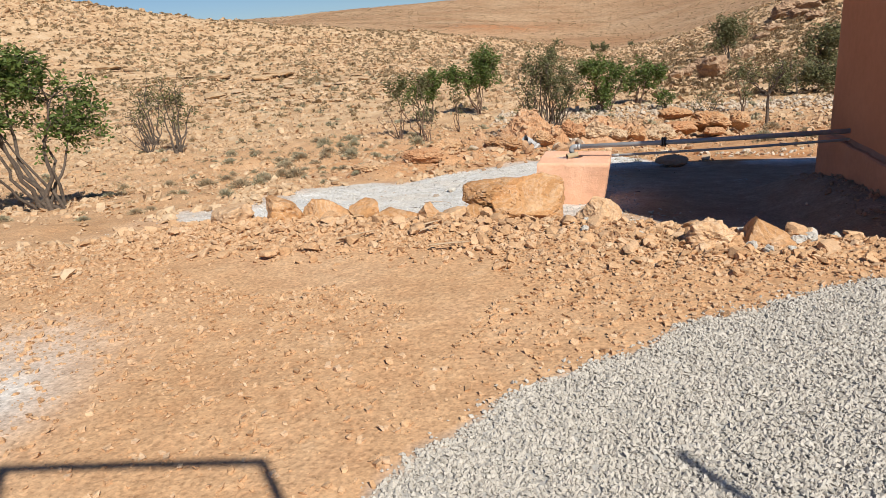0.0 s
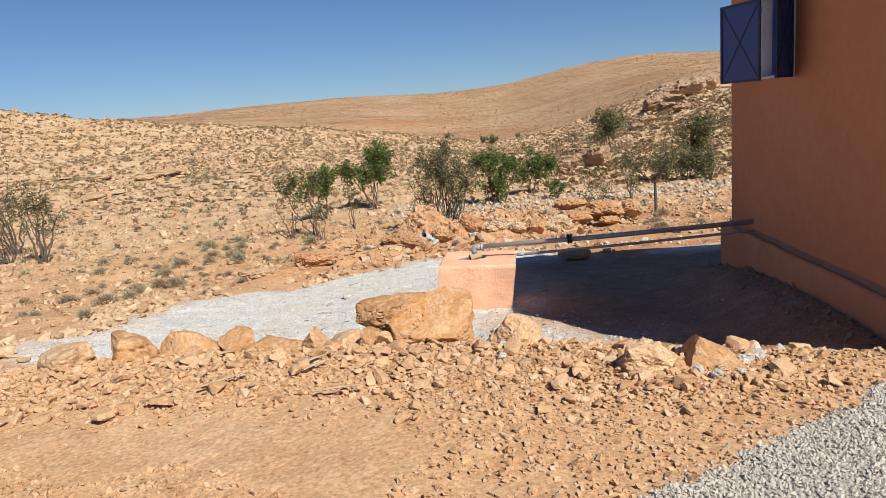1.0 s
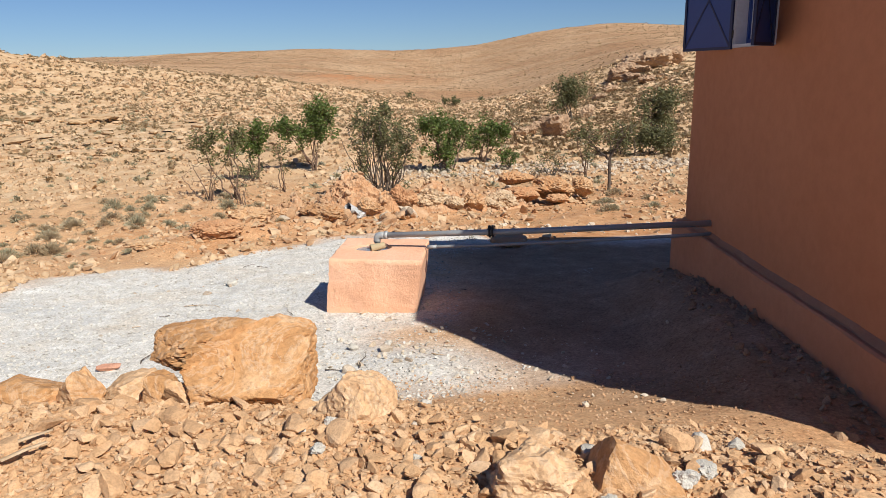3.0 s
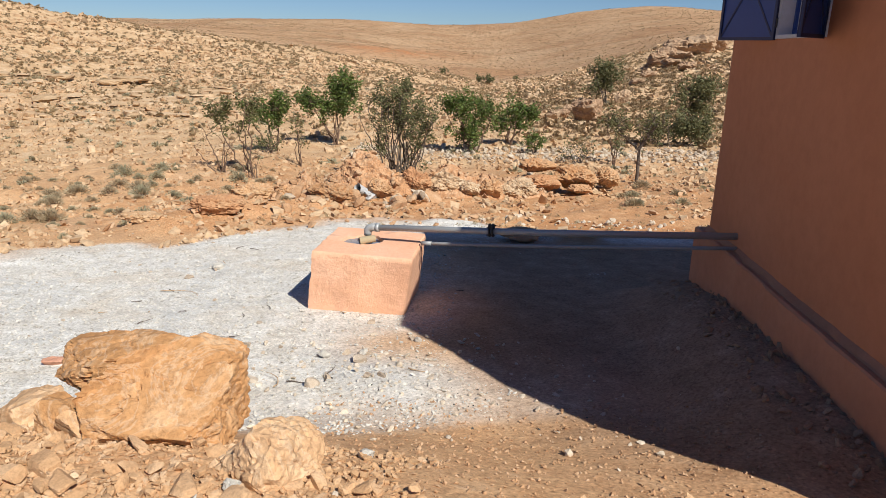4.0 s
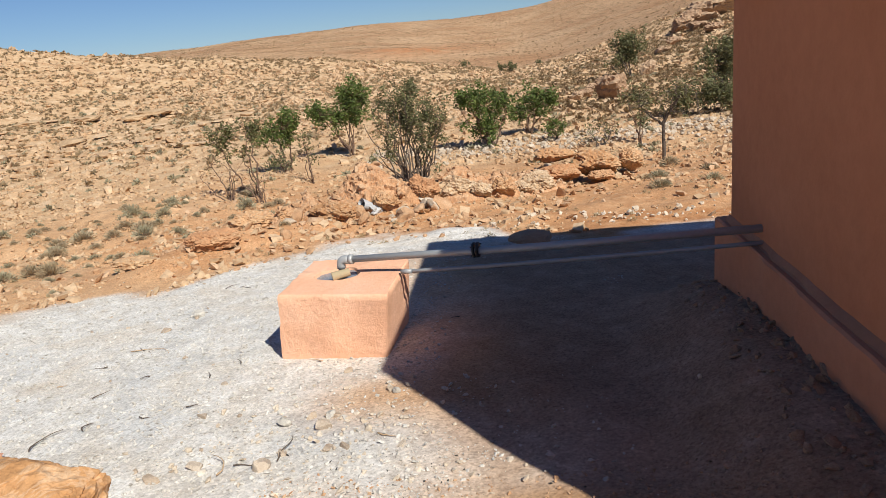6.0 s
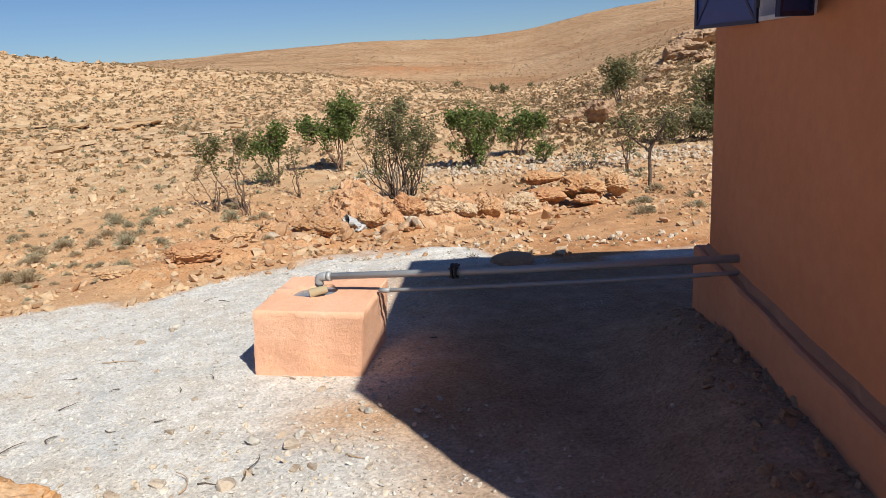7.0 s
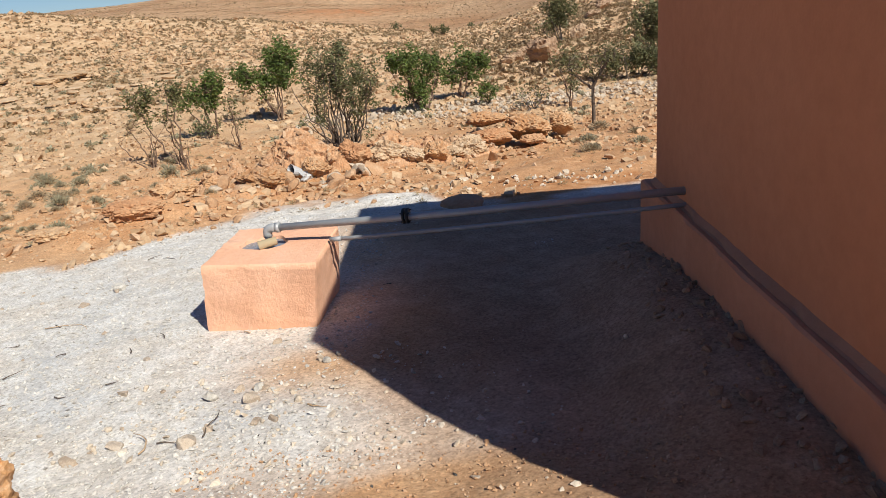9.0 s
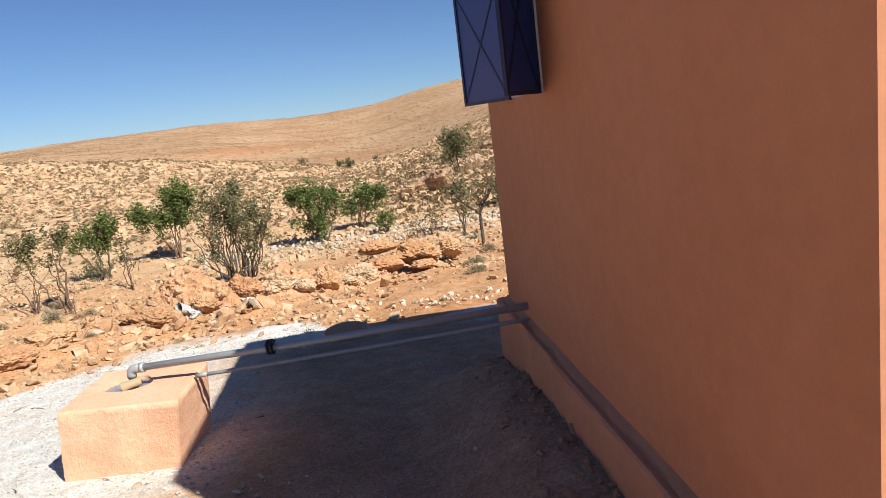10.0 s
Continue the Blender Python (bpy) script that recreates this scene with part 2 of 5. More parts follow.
def ground_material():
    m, nt, bsdf = material("dry_ground")
    co = coords(nt)
    broad = noise_tex(nt, co, 0.55, 5, 0.6, 0.3)
    mid = noise_tex(nt, co, 4.5, 5, 0.65)
    fine = noise_tex(nt, co, 38.0, 5, 0.7)
    grit = node(nt, "ShaderNodeTexVoronoi", Scale=55.0)
    nt.links.new(co, grit.inputs["Vector"])
    dirt = ramp(nt, broad, (0.3, (0.48, 0.26, 0.135)), (0.5, (0.56, 0.325, 0.182)), (0.7, (0.61, 0.39, 0.245)))
    dirt = mix(nt, dirt, ramp(nt, mid, (0.3, (0.38, 0.21, 0.095)), (0.6, (0.55, 0.36, 0.19)), (0.75, (0.64, 0.48, 0.31))), 0.45)
    red = ramp(nt, mid, (0.3, (0.36, 0.155, 0.06)), (0.6, (0.48, 0.25, 0.12)), (0.8, (0.60, 0.40, 0.25)))
    pad = ramp(nt, mid, (0.25, (0.49, 0.455, 0.41)), (0.5, (0.63, 0.60, 0.558)), (0.75, (0.755, 0.735, 0.70)))
    pad = mix(nt, pad, ramp(nt, mid, (0.3, (0.50, 0.42, 0.335)), (0.7, (0.66, 0.58, 0.485))), math_node(nt, "MULTIPLY", ramp(nt, noise_tex(nt, co, 1.1, 5, 0.65, 0.6), (0.48, (0, 0, 0)), (0.66, (1, 1, 1))), 0.7))
    pad = mix(nt, pad, (0.47, 0.475, 0.475), math_node(nt, "MULTIPLY", ramp(nt, noise_tex(nt, co, 0.8, 4, 0.6, 0.8), (0.52, (0, 0, 0)), (0.68, (1, 1, 1))), 0.55))
    hillside = ramp(nt, noise_tex(nt, co, 0.9, 6, 0.7), (0.3, (0.40, 0.238, 0.13)), (0.5, (0.54, 0.362, 0.21)), (0.72, (0.67, 0.50, 0.335)))
    distance = ramp(nt, noise_tex(nt, co, 0.035, 6, 0.6, 0.5), (0.32, (0.36, 0.205, 0.11)), (0.5, (0.425, 0.265, 0.15)), (0.7, (0.49, 0.33, 0.20)))
    streak = node(nt, "ShaderNodeMapping", Scale=(0.25, 0.25, 2.2))
    nt.links.new(co, streak.inputs["Vector"])
    beds = noise_tex(nt, streak.outputs["Vector"], 1.1, 6, 0.7)
    distance = mix(nt, distance, ramp(nt, beds, (0.32, (0.78, 0.75, 0.72)), (0.5, (1, 1, 1)), (0.68, (1.14, 1.12, 1.1))), 0.15, "MULTIPLY")
    distance = mix(nt, distance, ramp(nt, noise_tex(nt, co, 0.55, 4, 0.75), (0.36, (0.62, 0.58, 0.53)), (0.5, (1, 1, 1)), (0.66, (1.2, 1.18, 1.15))), 0.8, "MULTIPLY")
    col = mix(nt, dirt, red, attribute(nt, "red"))
    col = mix(nt, col, hillside, attribute(nt, "hill"))
    distance = mix(nt, distance, (0.46, 0.20, 0.085), attribute(nt, "rust"))
    col = mix(nt, col, distance, attribute(nt, "far"))
    col = mix(nt, col, pad, attribute(nt, "pad"))
    col = mix(nt, col, (0.40, 0.375, 0.34), attribute(nt, "gravel"))
    # soil darkened where the building's shadow falls, its shade put into the colour
    shade_earth = ramp(nt, mid, (0.3, (0.225, 0.145, 0.092)), (0.6, (0.31, 0.21, 0.14)), (0.8, (0.41, 0.30, 0.215)))
    col = mix(nt, col, shade_earth, attribute(nt, "shade_earth"))
    grain = ramp(nt, fine, (0.3, (0.5, 0.47, 0.44)), (0.47, (0.97, 0.97, 0.97)), (0.7, (1.3, 1.3, 1.3)))
    col = mix(nt, col, grain, 0.8, "MULTIPLY")
    cells = ramp(nt, grit.outputs["Color"], (0.0, (0.75, 0.73, 0.7)), (0.6, (1, 1, 1)), (1.0, (1.22, 1.2, 1.18)))
    col = mix(nt, col, cells, 0.8, "MULTIPLY")
    # low scrub on the far slopes, and bands of stone along them
    scrub = node(nt, "ShaderNodeTexVoronoi", Scale=0.42)
    nt.links.new(co, scrub.inputs["Vector"])
    dots = math_node(nt, "MULTIPLY", ramp(nt, scrub.outputs["Distance"], (0.16, (1, 1, 1)), (0.34, (0, 0, 0))), attribute(nt, "far"))
    col = mix(nt, col, (0.19, 0.13, 0.075), math_node(nt, "MULTIPLY", dots, 0.55))
    nt.links.new(col, bsdf.inputs["Base Color"])
    bsdf.inputs["Roughness"].default_value = 0.95
    bsdf.inputs["Specular IOR Level"].default_value = 0.15
    n1 = bump(nt, bsdf, mid, 0.5, 0.05)
    n2 = bump(nt, bsdf, fine, 0.22, 0.007, n1)
    bump(nt, bsdf, grit.outputs["Distance"], 0.2, 0.004, n2)
    return m


M_GROUND = ground_material()


def render_material(name, base, dark, light, relief=0.35, scale=3.0):
    """Painted cement render: trowel marks, dust and pits."""
    m, nt, bsdf = material(name)
    co = coords(nt)
    big = noise_tex(nt, co, scale * 0.5, 5, 0.6, 0.3)
    mid = noise_tex(nt, co, scale * 7, 5, 0.65)
    fine = noise_tex(nt, co, scale * 40, 3, 0.6)
    col = ramp(nt, big, (0.25, dark), (0.5, base), (0.75, light))
    col = mix(nt, col, ramp(nt, mid, (0.3, (0.88, 0.86, 0.84)), (0.6, (1.0, 1.0, 1.0)), (0.8, (1.05, 1.05, 1.05))), 0.7, "MULTIPLY")
    nt.links.new(col, bsdf.inputs["Base Color"])
    bsdf.inputs["Roughness"].default_value = 0.85
    bsdf.inputs["Specular IOR Level"].default_value = 0.3
    n1 = bump(nt, bsdf, mid, relief, 0.012)
    bump(nt, bsdf, fine, relief, 0.003, n1)
    return m


M_WALL = render_material("salmon_render", (0.515, 0.22, 0.113), (0.475, 0.197, 0.098), (0.55, 0.245, 0.133), 0.25, 1.2)
M_PLINTH = render_material("salmon_plinth", (0.53, 0.245, 0.14), (0.46, 0.205, 0.112), (0.57, 0.285, 0.17), 0.45, 2.0)
# darker than the plinth: shade along the fillet put into its colour
M_LEDGE = render_material("shaded_cement_ledge", (0.36, 0.185, 0.115), (0.29, 0.15, 0.092), (0.42, 0.235, 0.15), 0.4, 3.0)
M_BOX = render_material("salmon_rough_render", (0.81, 0.455, 0.29), (0.72, 0.37, 0.22), (0.84, 0.51, 0.35), 0.85, 3.2)
M_CONCRETE = render_material("bare_concrete", (0.42, 0.40, 0.37), (0.34, 0.32, 0.29), (0.5, 0.48, 0.45), 0.5, 3.0)
M_APRON = render_material("pale_cement", (0.56, 0.49, 0.41), (0.47, 0.39, 0.31), (0.63, 0.57, 0.49), 0.5, 3.0)
M_WHITEWASH = render_material("pale_reveal", (0.55, 0.56, 0.60), (0.50, 0.51, 0.55), (0.6, 0.61, 0.65), 0.2, 4.0)


def painted_metal(name, colour, rough=0.45, metal=0.0, wear=(0.25, 0.2, 0.16), amount=0.25, scale=14.0):
    m, nt, bsdf = material(name)
    co = coords(nt)
    n = noise_tex(nt, co, scale, 6, 0.7)
    f = noise_tex(nt, co, scale * 8, 3, 0.6)
    col = mix(nt, colour, tuple(c * 0.75 for c in colour), n)
    col = mix(nt, col, wear, math_node(nt, "MULTIPLY", ramp(nt, n, (0.62, (0, 0, 0)), (0.75, (1, 1, 1))), amount))
    nt.links.new(col, bsdf.inputs["Base Color"])
    bsdf.inputs["Metallic"].default_value = metal
    rr = nt.nodes.new("ShaderNodeMapRange")
    rr.inputs["To Min"].default_value, rr.inputs["To Max"].default_value = rough - 0.1, rough + 0.15
    nt.links.new(f, rr.inputs["Value"])
    nt.links.new(rr.outputs["Result"], bsdf.inputs["Roughness"])
    bump(nt, bsdf, n, 0.15, 0.003)
    return m


M_BLUE = painted_metal("blue_paint", (0.020, 0.060, 0.26), 0.4, 0.0, (0.05, 0.07, 0.16), 0.4)
M_NAVY = painted_metal("dark_blue_paint", (0.012, 0.022, 0.085), 0.45)
M_PVC = painted_metal("grey_pipe", (0.42, 0.43, 0.43), 0.42, 0.15, (0.30, 0.27, 0.22), 0.5)
M_PIPE_OLD = painted_metal("weathered_grey_pipe", (0.36, 0.36, 0.36), 0.5, 0.1, (0.33, 0.27, 0.2), 0.7)
M_IRON = painted_metal("dark_iron", (0.075, 0.07, 0.065), 0.6, 0.6, (0.2, 0.11, 0.06), 0.6)
M_CLAY = painted_metal("dusty_clay", (0.42, 0.33, 0.20), 0.8, 0.0, (0.55, 0.45, 0.32), 0.6)
M_DARK = painted_metal("dark_hollow", (0.02, 0.02, 0.022), 0.5)
M_WATER = painted_metal("grey_slurry", (0.24, 0.26, 0.28), 0.25, 0.0, (0.4, 0.4, 0.38), 0.5)
M_PLASTIC = painted_metal("white_plastic", (0.50, 0.50, 0.50), 0.5, 0.0, (0.36, 0.32, 0.27), 0.9)
M_BRICK = stone_material("red_brick", (0.42, 0.17, 0.10), (0.52, 0.24, 0.15), (0.60, 0.34, 0.24), 14.0)


def bark_material(name, dark, light):
    m, nt, bsdf = material(name)
    co = coords(nt)
    w = noise_tex(nt, co, 22, 5, 0.7, 0.6)
    nt.links.new(ramp(nt, w, (0.3, dark), (0.7, light)), bsdf.inputs["Base Color"])
    bsdf.inputs["Roughness"].default_value = 0.95
    bump(nt, bsdf, w, 0.7, 0.02)
    return m


def leaf_material(name, dark, light, dry):
    m, nt, bsdf = material(name)
    rnd = nt.nodes.new("ShaderNodeNewGeometry").outputs["Random Per Island"]
    co = coords(nt)
    col = ramp(nt, rnd, (0.0, dark), (0.6, light), (0.92, light), (1.0, dry))
    col = mix(nt, col, ramp(nt, noise_tex(nt, co, 2.5, 3), (0.35, dark), (0.65, light)), 0.4)
    nt.links.new(col, bsdf.inputs["Base Color"])
    bsdf.inputs["Roughness"].default_value = 0.55
    bsdf.inputs["Specular IOR Level"].default_value = 0.3
    tr = nt.nodes.new("ShaderNodeBsdfTranslucent")
    nt.links.new(col, tr.inputs["Color"])
    ms = nt.nodes.new("ShaderNodeMixShader")
    ms.inputs["Fac"].default_value = 0.25
    nt.links.new(bsdf.outputs[0], ms.inputs[1])
    nt.links.new(tr.outputs[0], ms.inputs[2])
    nt.links.new(ms.outputs[0], nt.nodes["Material Output"].inputs["Surface"])
    return m


M_BARK = bark_material("grey_bark", (0.055, 0.04, 0.03), (0.16, 0.12, 0.09))
M_BARK_RED = bark_material("brown_bark", (0.09, 0.05, 0.035), (0.23, 0.15, 0.10))
M_SPLINT = bark_material("weathered_wood", (0.38, 0.25, 0.14), (0.55, 0.40, 0.26))
M_LEAF = leaf_material("fresh_green_leaves", (0.055, 0.085, 0.022), (0.140, 0.190, 0.045), (0.26, 0.22, 0.08))
M_LEAF_GREY = leaf_material("grey_green_leaves", (0.08, 0.084, 0.036), (0.18, 0.176, 0.078), (0.28, 0.23, 0.12))
M_LEAF_DRY = leaf_material("sparse_olive_leaves", (0.075, 0.075, 0.03), (0.17, 0.165, 0.065), (0.33, 0.24, 0.11))
M_SCRUB = leaf_material("dry_scrub", (0.30, 0.235, 0.145), (0.44, 0.345, 0.22), (0.52, 0.41, 0.27))
M_HILL_SCRUB = leaf_material("brown_hill_scrub", (0.27, 0.19, 0.105), (0.39, 0.285, 0.165), (0.46, 0.34, 0.21))
M_SAGE = leaf_material("sage_scrub", (0.27, 0.235, 0.145), (0.42, 0.375, 0.25), (0.48, 0.40, 0.26))
M_SLOPE_SCRUB = leaf_material("rust_brown_scrub", (0.19, 0.125, 0.065), (0.29, 0.20, 0.11), (0.38, 0.27, 0.16))
M_GRASS = leaf_material("dry_grass", (0.26, 0.19, 0.10), (0.42, 0.33, 0.19), (0.5, 0.4, 0.25))


# ---------------------------------------------------------------- mesh helpers
def mesh_of(name, verts, faces, mat, shade_smooth=False):
    """A mesh from arrays: verts (n, 3), faces (m, k) with one k."""
    me = bpy.data.meshes.new(name)
    verts, faces = np.asarray(verts, np.float32), np.asarray(faces, np.int32)
    me.vertices.add(len(verts))
    me.vertices.foreach_set("co", verts.ravel())
    me.loops.add(faces.size)
    me.loops.foreach_set("vertex_index", faces.ravel())
    me.polygons.add(len(faces))
    k = faces.shape[1]
    me.polygons.foreach_set("loop_start", np.arange(0, faces.size, k, dtype=np.int32))
    me.polygons.foreach_set("loop_total", np.full(len(faces), k, np.int32))
    me.polygons.foreach_set("use_smooth", np.full(len(faces), shade_smooth, bool))
    me.update(calc_edges=True)
    me.validate()
    me.materials.append(mat)
    return me


def thing(name, label, category, group="", at=(0, 0, 0), turn=0.0):
    e = new(name)
    e.empty_display_size = 0.1
    e.matrix_world = pose(*at, 0, 0, turn)
    return tagged(e, label, category, group)


def part(name, bm, mat, parent=None, label="", soft=False):
    """Links a bmesh as one mesh object, under a thing or a part if one is given."""
    me = bpy.data.meshes.new(name)
    bm.normal_update()
    bm.to_mesh(me)
    bm.free()
    me.materials.append(mat)
    if soft:
        me.polygons.foreach_set("use_smooth", np.full(len(me.polygons), True, bool))
    ob = new(name, me)
    if parent is not None:
        ob.parent = parent
    if label:
        tagged(ob, label)
    return ob


def add_box(bm, lo, hi, bevel=0.0, m=None):
    made = bmesh.ops.create_cube(bm, size=1.0)["verts"]
    c, s = (Vector(lo) + Vector(hi)) / 2, Vector(hi) - Vector(lo)
    bmesh.ops.scale(bm, vec=s, verts=made)
    bmesh.ops.translate(bm, vec=c, verts=made)
    if bevel:
        edges = list({e for v in made for e in v.link_edges})
        made = list({v for f in bmesh.ops.bevel(bm, geom=edges, offset=bevel, segments=2, affect="EDGES")["faces"] for v in f.verts} | {v for v in made if v.is_valid})
    if m is not None:
        bmesh.ops.transform(bm, matrix=m, verts=made)
    return made


def boxes(*spans, bevel=0.0):
    bm = bmesh.new()
    for lo, hi in spans:
        add_box(bm, lo, hi, bevel)
    return bm


def tube(points, radii, sides=8, caps=True):
    """Rings along points, as arrays of verts and quads (caps are fans of quads, by a centre ring)."""
    pts = np.asarray(points, float)
    n = len(pts)
    radii = np.broadcast_to(np.asarray(radii, float), (n,))
    tang = np.gradient(pts, axis=0)
    tang /= np.linalg.norm(tang, axis=1)[:, None] + 1e-9
    up = np.array([0.0, 0.0, 1.0]) if abs(tang[0, 2]) < 0.9 else np.array([1.0, 0.0, 0.0])
    verts, ang = [], np.arange(sides) * 2 * np.pi / sides
    for p, t, r in zip(pts, tang, radii):
        a = np.cross(t, up)
        a /= np.linalg.norm(a) + 1e-9
        b = np.cross(a, t)
        up = b
        verts.append(p + r * (np.cos(ang)[:, None] * a + np.sin(ang)[:, None] * b))
    if caps:
        verts = [np.repeat(pts[:1], sides, 0) + (verts[0] - pts[0]) * 0.02, *verts, np.repeat(pts[-1:], sides, 0) + (verts[-1] - pts[-1]) * 0.02]
    verts = np.concatenate(verts)
    rows = len(verts) // sides
    i, j = np.meshgrid(np.arange(rows - 1), np.arange(sides), indexing="ij")
    i, j = i.ravel(), j.ravel()
    k = (j + 1) % sides
    return verts, np.stack([i * sides + j, i * sides + k, (i + 1) * sides + k, (i + 1) * sides + j], 1)


def join(pieces):
    verts, faces, base = [], [], 0
    for v, f in pieces:
        verts.append(v)
        faces.append(f + base)
        base += len(v)
    return np.concatenate(verts), np.concatenate(faces)


def tube_part(name, points, radii, mat, parent, label="", sides=14):
    ob = new(name, mesh_of(name, *tube(points, radii, sides), mat, True))
    ob.parent = parent
    if label:
        tagged(ob, label)
    return ob


def ico(level):
    bm = bmesh.new()
    bmesh.ops.create_icosphere(bm, subdivisions=level, radius=1.0)
    v = np.array([p.co[:] for p in bm.verts])
    f = np.array([[p.index for p in q.verts] for q in bm.faces])
    bm.free()
    return v, f


ICO = {k: ico(k) for k in (1, 2, 3, 4, 5, 6)}
ICO[-1] = (np.array([(i, j, k) for k in (-0.72, 0.72) for j in (-0.72, 0.72) for i in (-0.72, 0.72)]), np.array([(0, 2, 1), (1, 2, 3), (4, 5, 6), (5, 7, 6), (0, 1, 4), (1, 5, 4), (2, 6, 3), (3, 6, 7), (0, 4, 2), (2, 4, 6), (1, 3, 5), (3, 7, 5)]))
ICO[0] = (np.array([(1, 0, 0), (-1, 0, 0), (0, 1, 0), (0, -1, 0), (0, 0, 1), (0, 0, -1)], float), np.array([(0, 2, 4), (2, 1, 4), (1, 3, 4), (3, 0, 4), (2, 0, 5), (1, 2, 5), (3, 1, 5), (0, 3, 5)]))


def rock_shape(level, seed, cuts=9, chip=0.10, squash=(1, 1, 1), depth=(0.55, 0.9), boxy=0.0, planes=()):
    """An angular broken stone: a ball, or a rounded block, cut by planes and then chipped."""
    r = np.random.default_rng(seed)
    v = ICO[level][0].copy()
    if boxy:
        v = v / (np.abs(v) ** boxy).sum(1)[:, None] ** (1 / boxy)
    for given in list(planes) + [None] * cuts:
        n = r.normal(size=3) if given is None else np.array(given[:3], float)
        n /= np.linalg.norm(n)
        d = r.uniform(*depth) if given is None else given[3]
        over = np.maximum(v @ n - d, 0)
        v -= over[:, None] * n * 0.96
    if level < 2:
        v += r.normal(0, 0.22 if level == 0 else 0.13, v.shape)
    v *= 1 + chip * fbm(v[:, 0] * 1.7 + seed, v[:, 1] * 1.7, v[:, 2] * 1.7, 4, seed)[:, None]
    return v * np.asarray(squash)


def scatter(name, spots, mat, level=1, seed=0, flat=(0.45, 0.8), long=(0.7, 1.25), sink=0.25, variants=24, cuts=7, boxy=0.0, label="", category="", kind="stuff", on=None):
    """Many loose stones as one piece of stuff. spots: arrays x, y, size (half length)."""
    r = np.random.default_rng(seed)
    x, y, size = spots
    n = len(x)
    shapes = np.stack([rock_shape(level, seed * 131 + k, cuts, 0.04, (1, 1, 1), ((0.22, 0.6) if level > 1 else (0.45, 0.9)) if not boxy else (0.40, 0.92), boxy) for k in range(variants)])
    v = shapes[r.integers(0, variants, n)].copy()
    s = np.stack([r.uniform(*long, n), r.uniform(*long, n), r.uniform(*flat, n)], 1) * size[:, None]
    v *= s[:, None, :]
    tilt = r.normal(0, 0.28, (n, 2))
    yaw = r.uniform(0, 2 * np.pi, n)
    v[:, :, 2] += v[:, :, 0] * tilt[:, :1] + v[:, :, 1] * tilt[:, 1:]
    c, q = np.cos(yaw)[:, None], np.sin(yaw)[:, None]
    vx, vy = v[:, :, 0] * c - v[:, :, 1] * q, v[:, :, 0] * q + v[:, :, 1] * c
    out = np.stack([vx + x[:, None], vy + y[:, None], v[:, :, 2] + ((land(x, y) if on is None else on) + s[:, 2] * (1 - 2 * sink))[:, None]], 2)
    f = ICO[level][1]
    faces = (f[None] + (np.arange(n) * len(ICO[level][0]))[:, None, None]).reshape(-1, 3)
    return tagged(new(name, mesh_of(name, out.reshape(-1, 3), faces, mat)), label, category, kind=kind)


def polar(r, n, r0, r1, a0, a1, power=1.0):
    rad = r0 + (r1 - r0) * r.uniform(0, 1, n) ** power
    a = np.radians(r.uniform(a0, a1, n))
    return HUB[0] + rad * np.sin(a), HUB[1] + rad * np.cos(a)


# ---------------------------------------------------------------- ground
def graded(lo, hi, step, end_lo, end_hi, ratio=1.045):
    mid = list(np.arange(lo, hi + 1e-6, step))
    up, d = [hi], step
    while up[-1] < end_hi:
        d *= ratio
        up.append(up[-1] + d)
    down, d = [lo], step
    while down[-1] > end_lo:
        d *= ratio
        down.append(down[-1] - d)
    return np.array(down[:0:-1] + mid + up[1:])


gx, gy = graded(-6.0, 4.5, 0.09, -1500, 1500, 1.042), graded(1.5, 15.5, 0.09, -900, 2200, 1.036)
X, Y = (a.ravel() for a in np.meshgrid(gx, gy))
Z = land(X, Y)
nx = len(gx)
I, J = (a.ravel() for a in np.meshgrid(np.arange(nx - 1), np.arange(len(gy) - 1)))
ground_mesh = mesh_of("ground", np.stack([X, Y, Z], 1), np.stack([J * nx + I, J * nx + I + 1, (J + 1) * nx + I + 1, (J + 1) * nx + I], 1), M_GROUND, True)
R = np.hypot(X - HUB[0], Y - HUB[1])
BEARING = np.degrees(np.arctan2(X - HUB[0], Y - HUB[1]))
patch = fbm(X * 0.5, Y * 0.5, 0, 3, 77)
cover = {
    "gravel": gravel_cover(X, Y) * (R < 12),
    "pad": np.clip(pad_cover(X, Y) + 0.62 * np.exp(-(((X + 2.98) / 0.34) ** 2 + ((Y - 2.30) / 0.42) ** 2)) * (1 + 1.6 * patch) + 0.42 * np.exp(-(((X + 3.35) / 0.55) ** 2 + ((Y - 3.0) / 0.45) ** 2)), 0, 1),
    "red": 0.35 * smooth(0.2, 1.2, X) * smooth(7.0, 8.5, Y) * (R < 11) + smooth(12.8, 15.0, Y + 0.6 * patch) * (1 - smooth(22, 27, R)) * smooth(-7, -4.5, X + patch) * 0.55 + 0.5 * smooth(1.2, 2.6, X) * smooth(5.2, 6.2, Y) * (R < 12),
    # building's shade painted as darker ground, from the wall out over the pad
    "shade_earth": np.clip(0.85 * smooth(0.5, 1.7, X + 0.2 * (Y - 9) + 0.5 * patch) * smooth(6.2, 7.6, Y + 0.3 * patch) * (1 - smooth(12.9, 14.0, Y + 0.4 * patch)) * (X < 4), 0, 1),
    "hill": smooth(17, 27, R + 3 * patch) * (1 - smooth(105, 125, R)),
    "far": smooth(100, 125, R),
    "rust": 0.65 * np.exp(-((BEARING + 8.0) / 4.0) ** 2 - ((R - 235 - 4 * BEARING) / 22) ** 2) * np.clip(1 + patch, 0, 1.5),
}
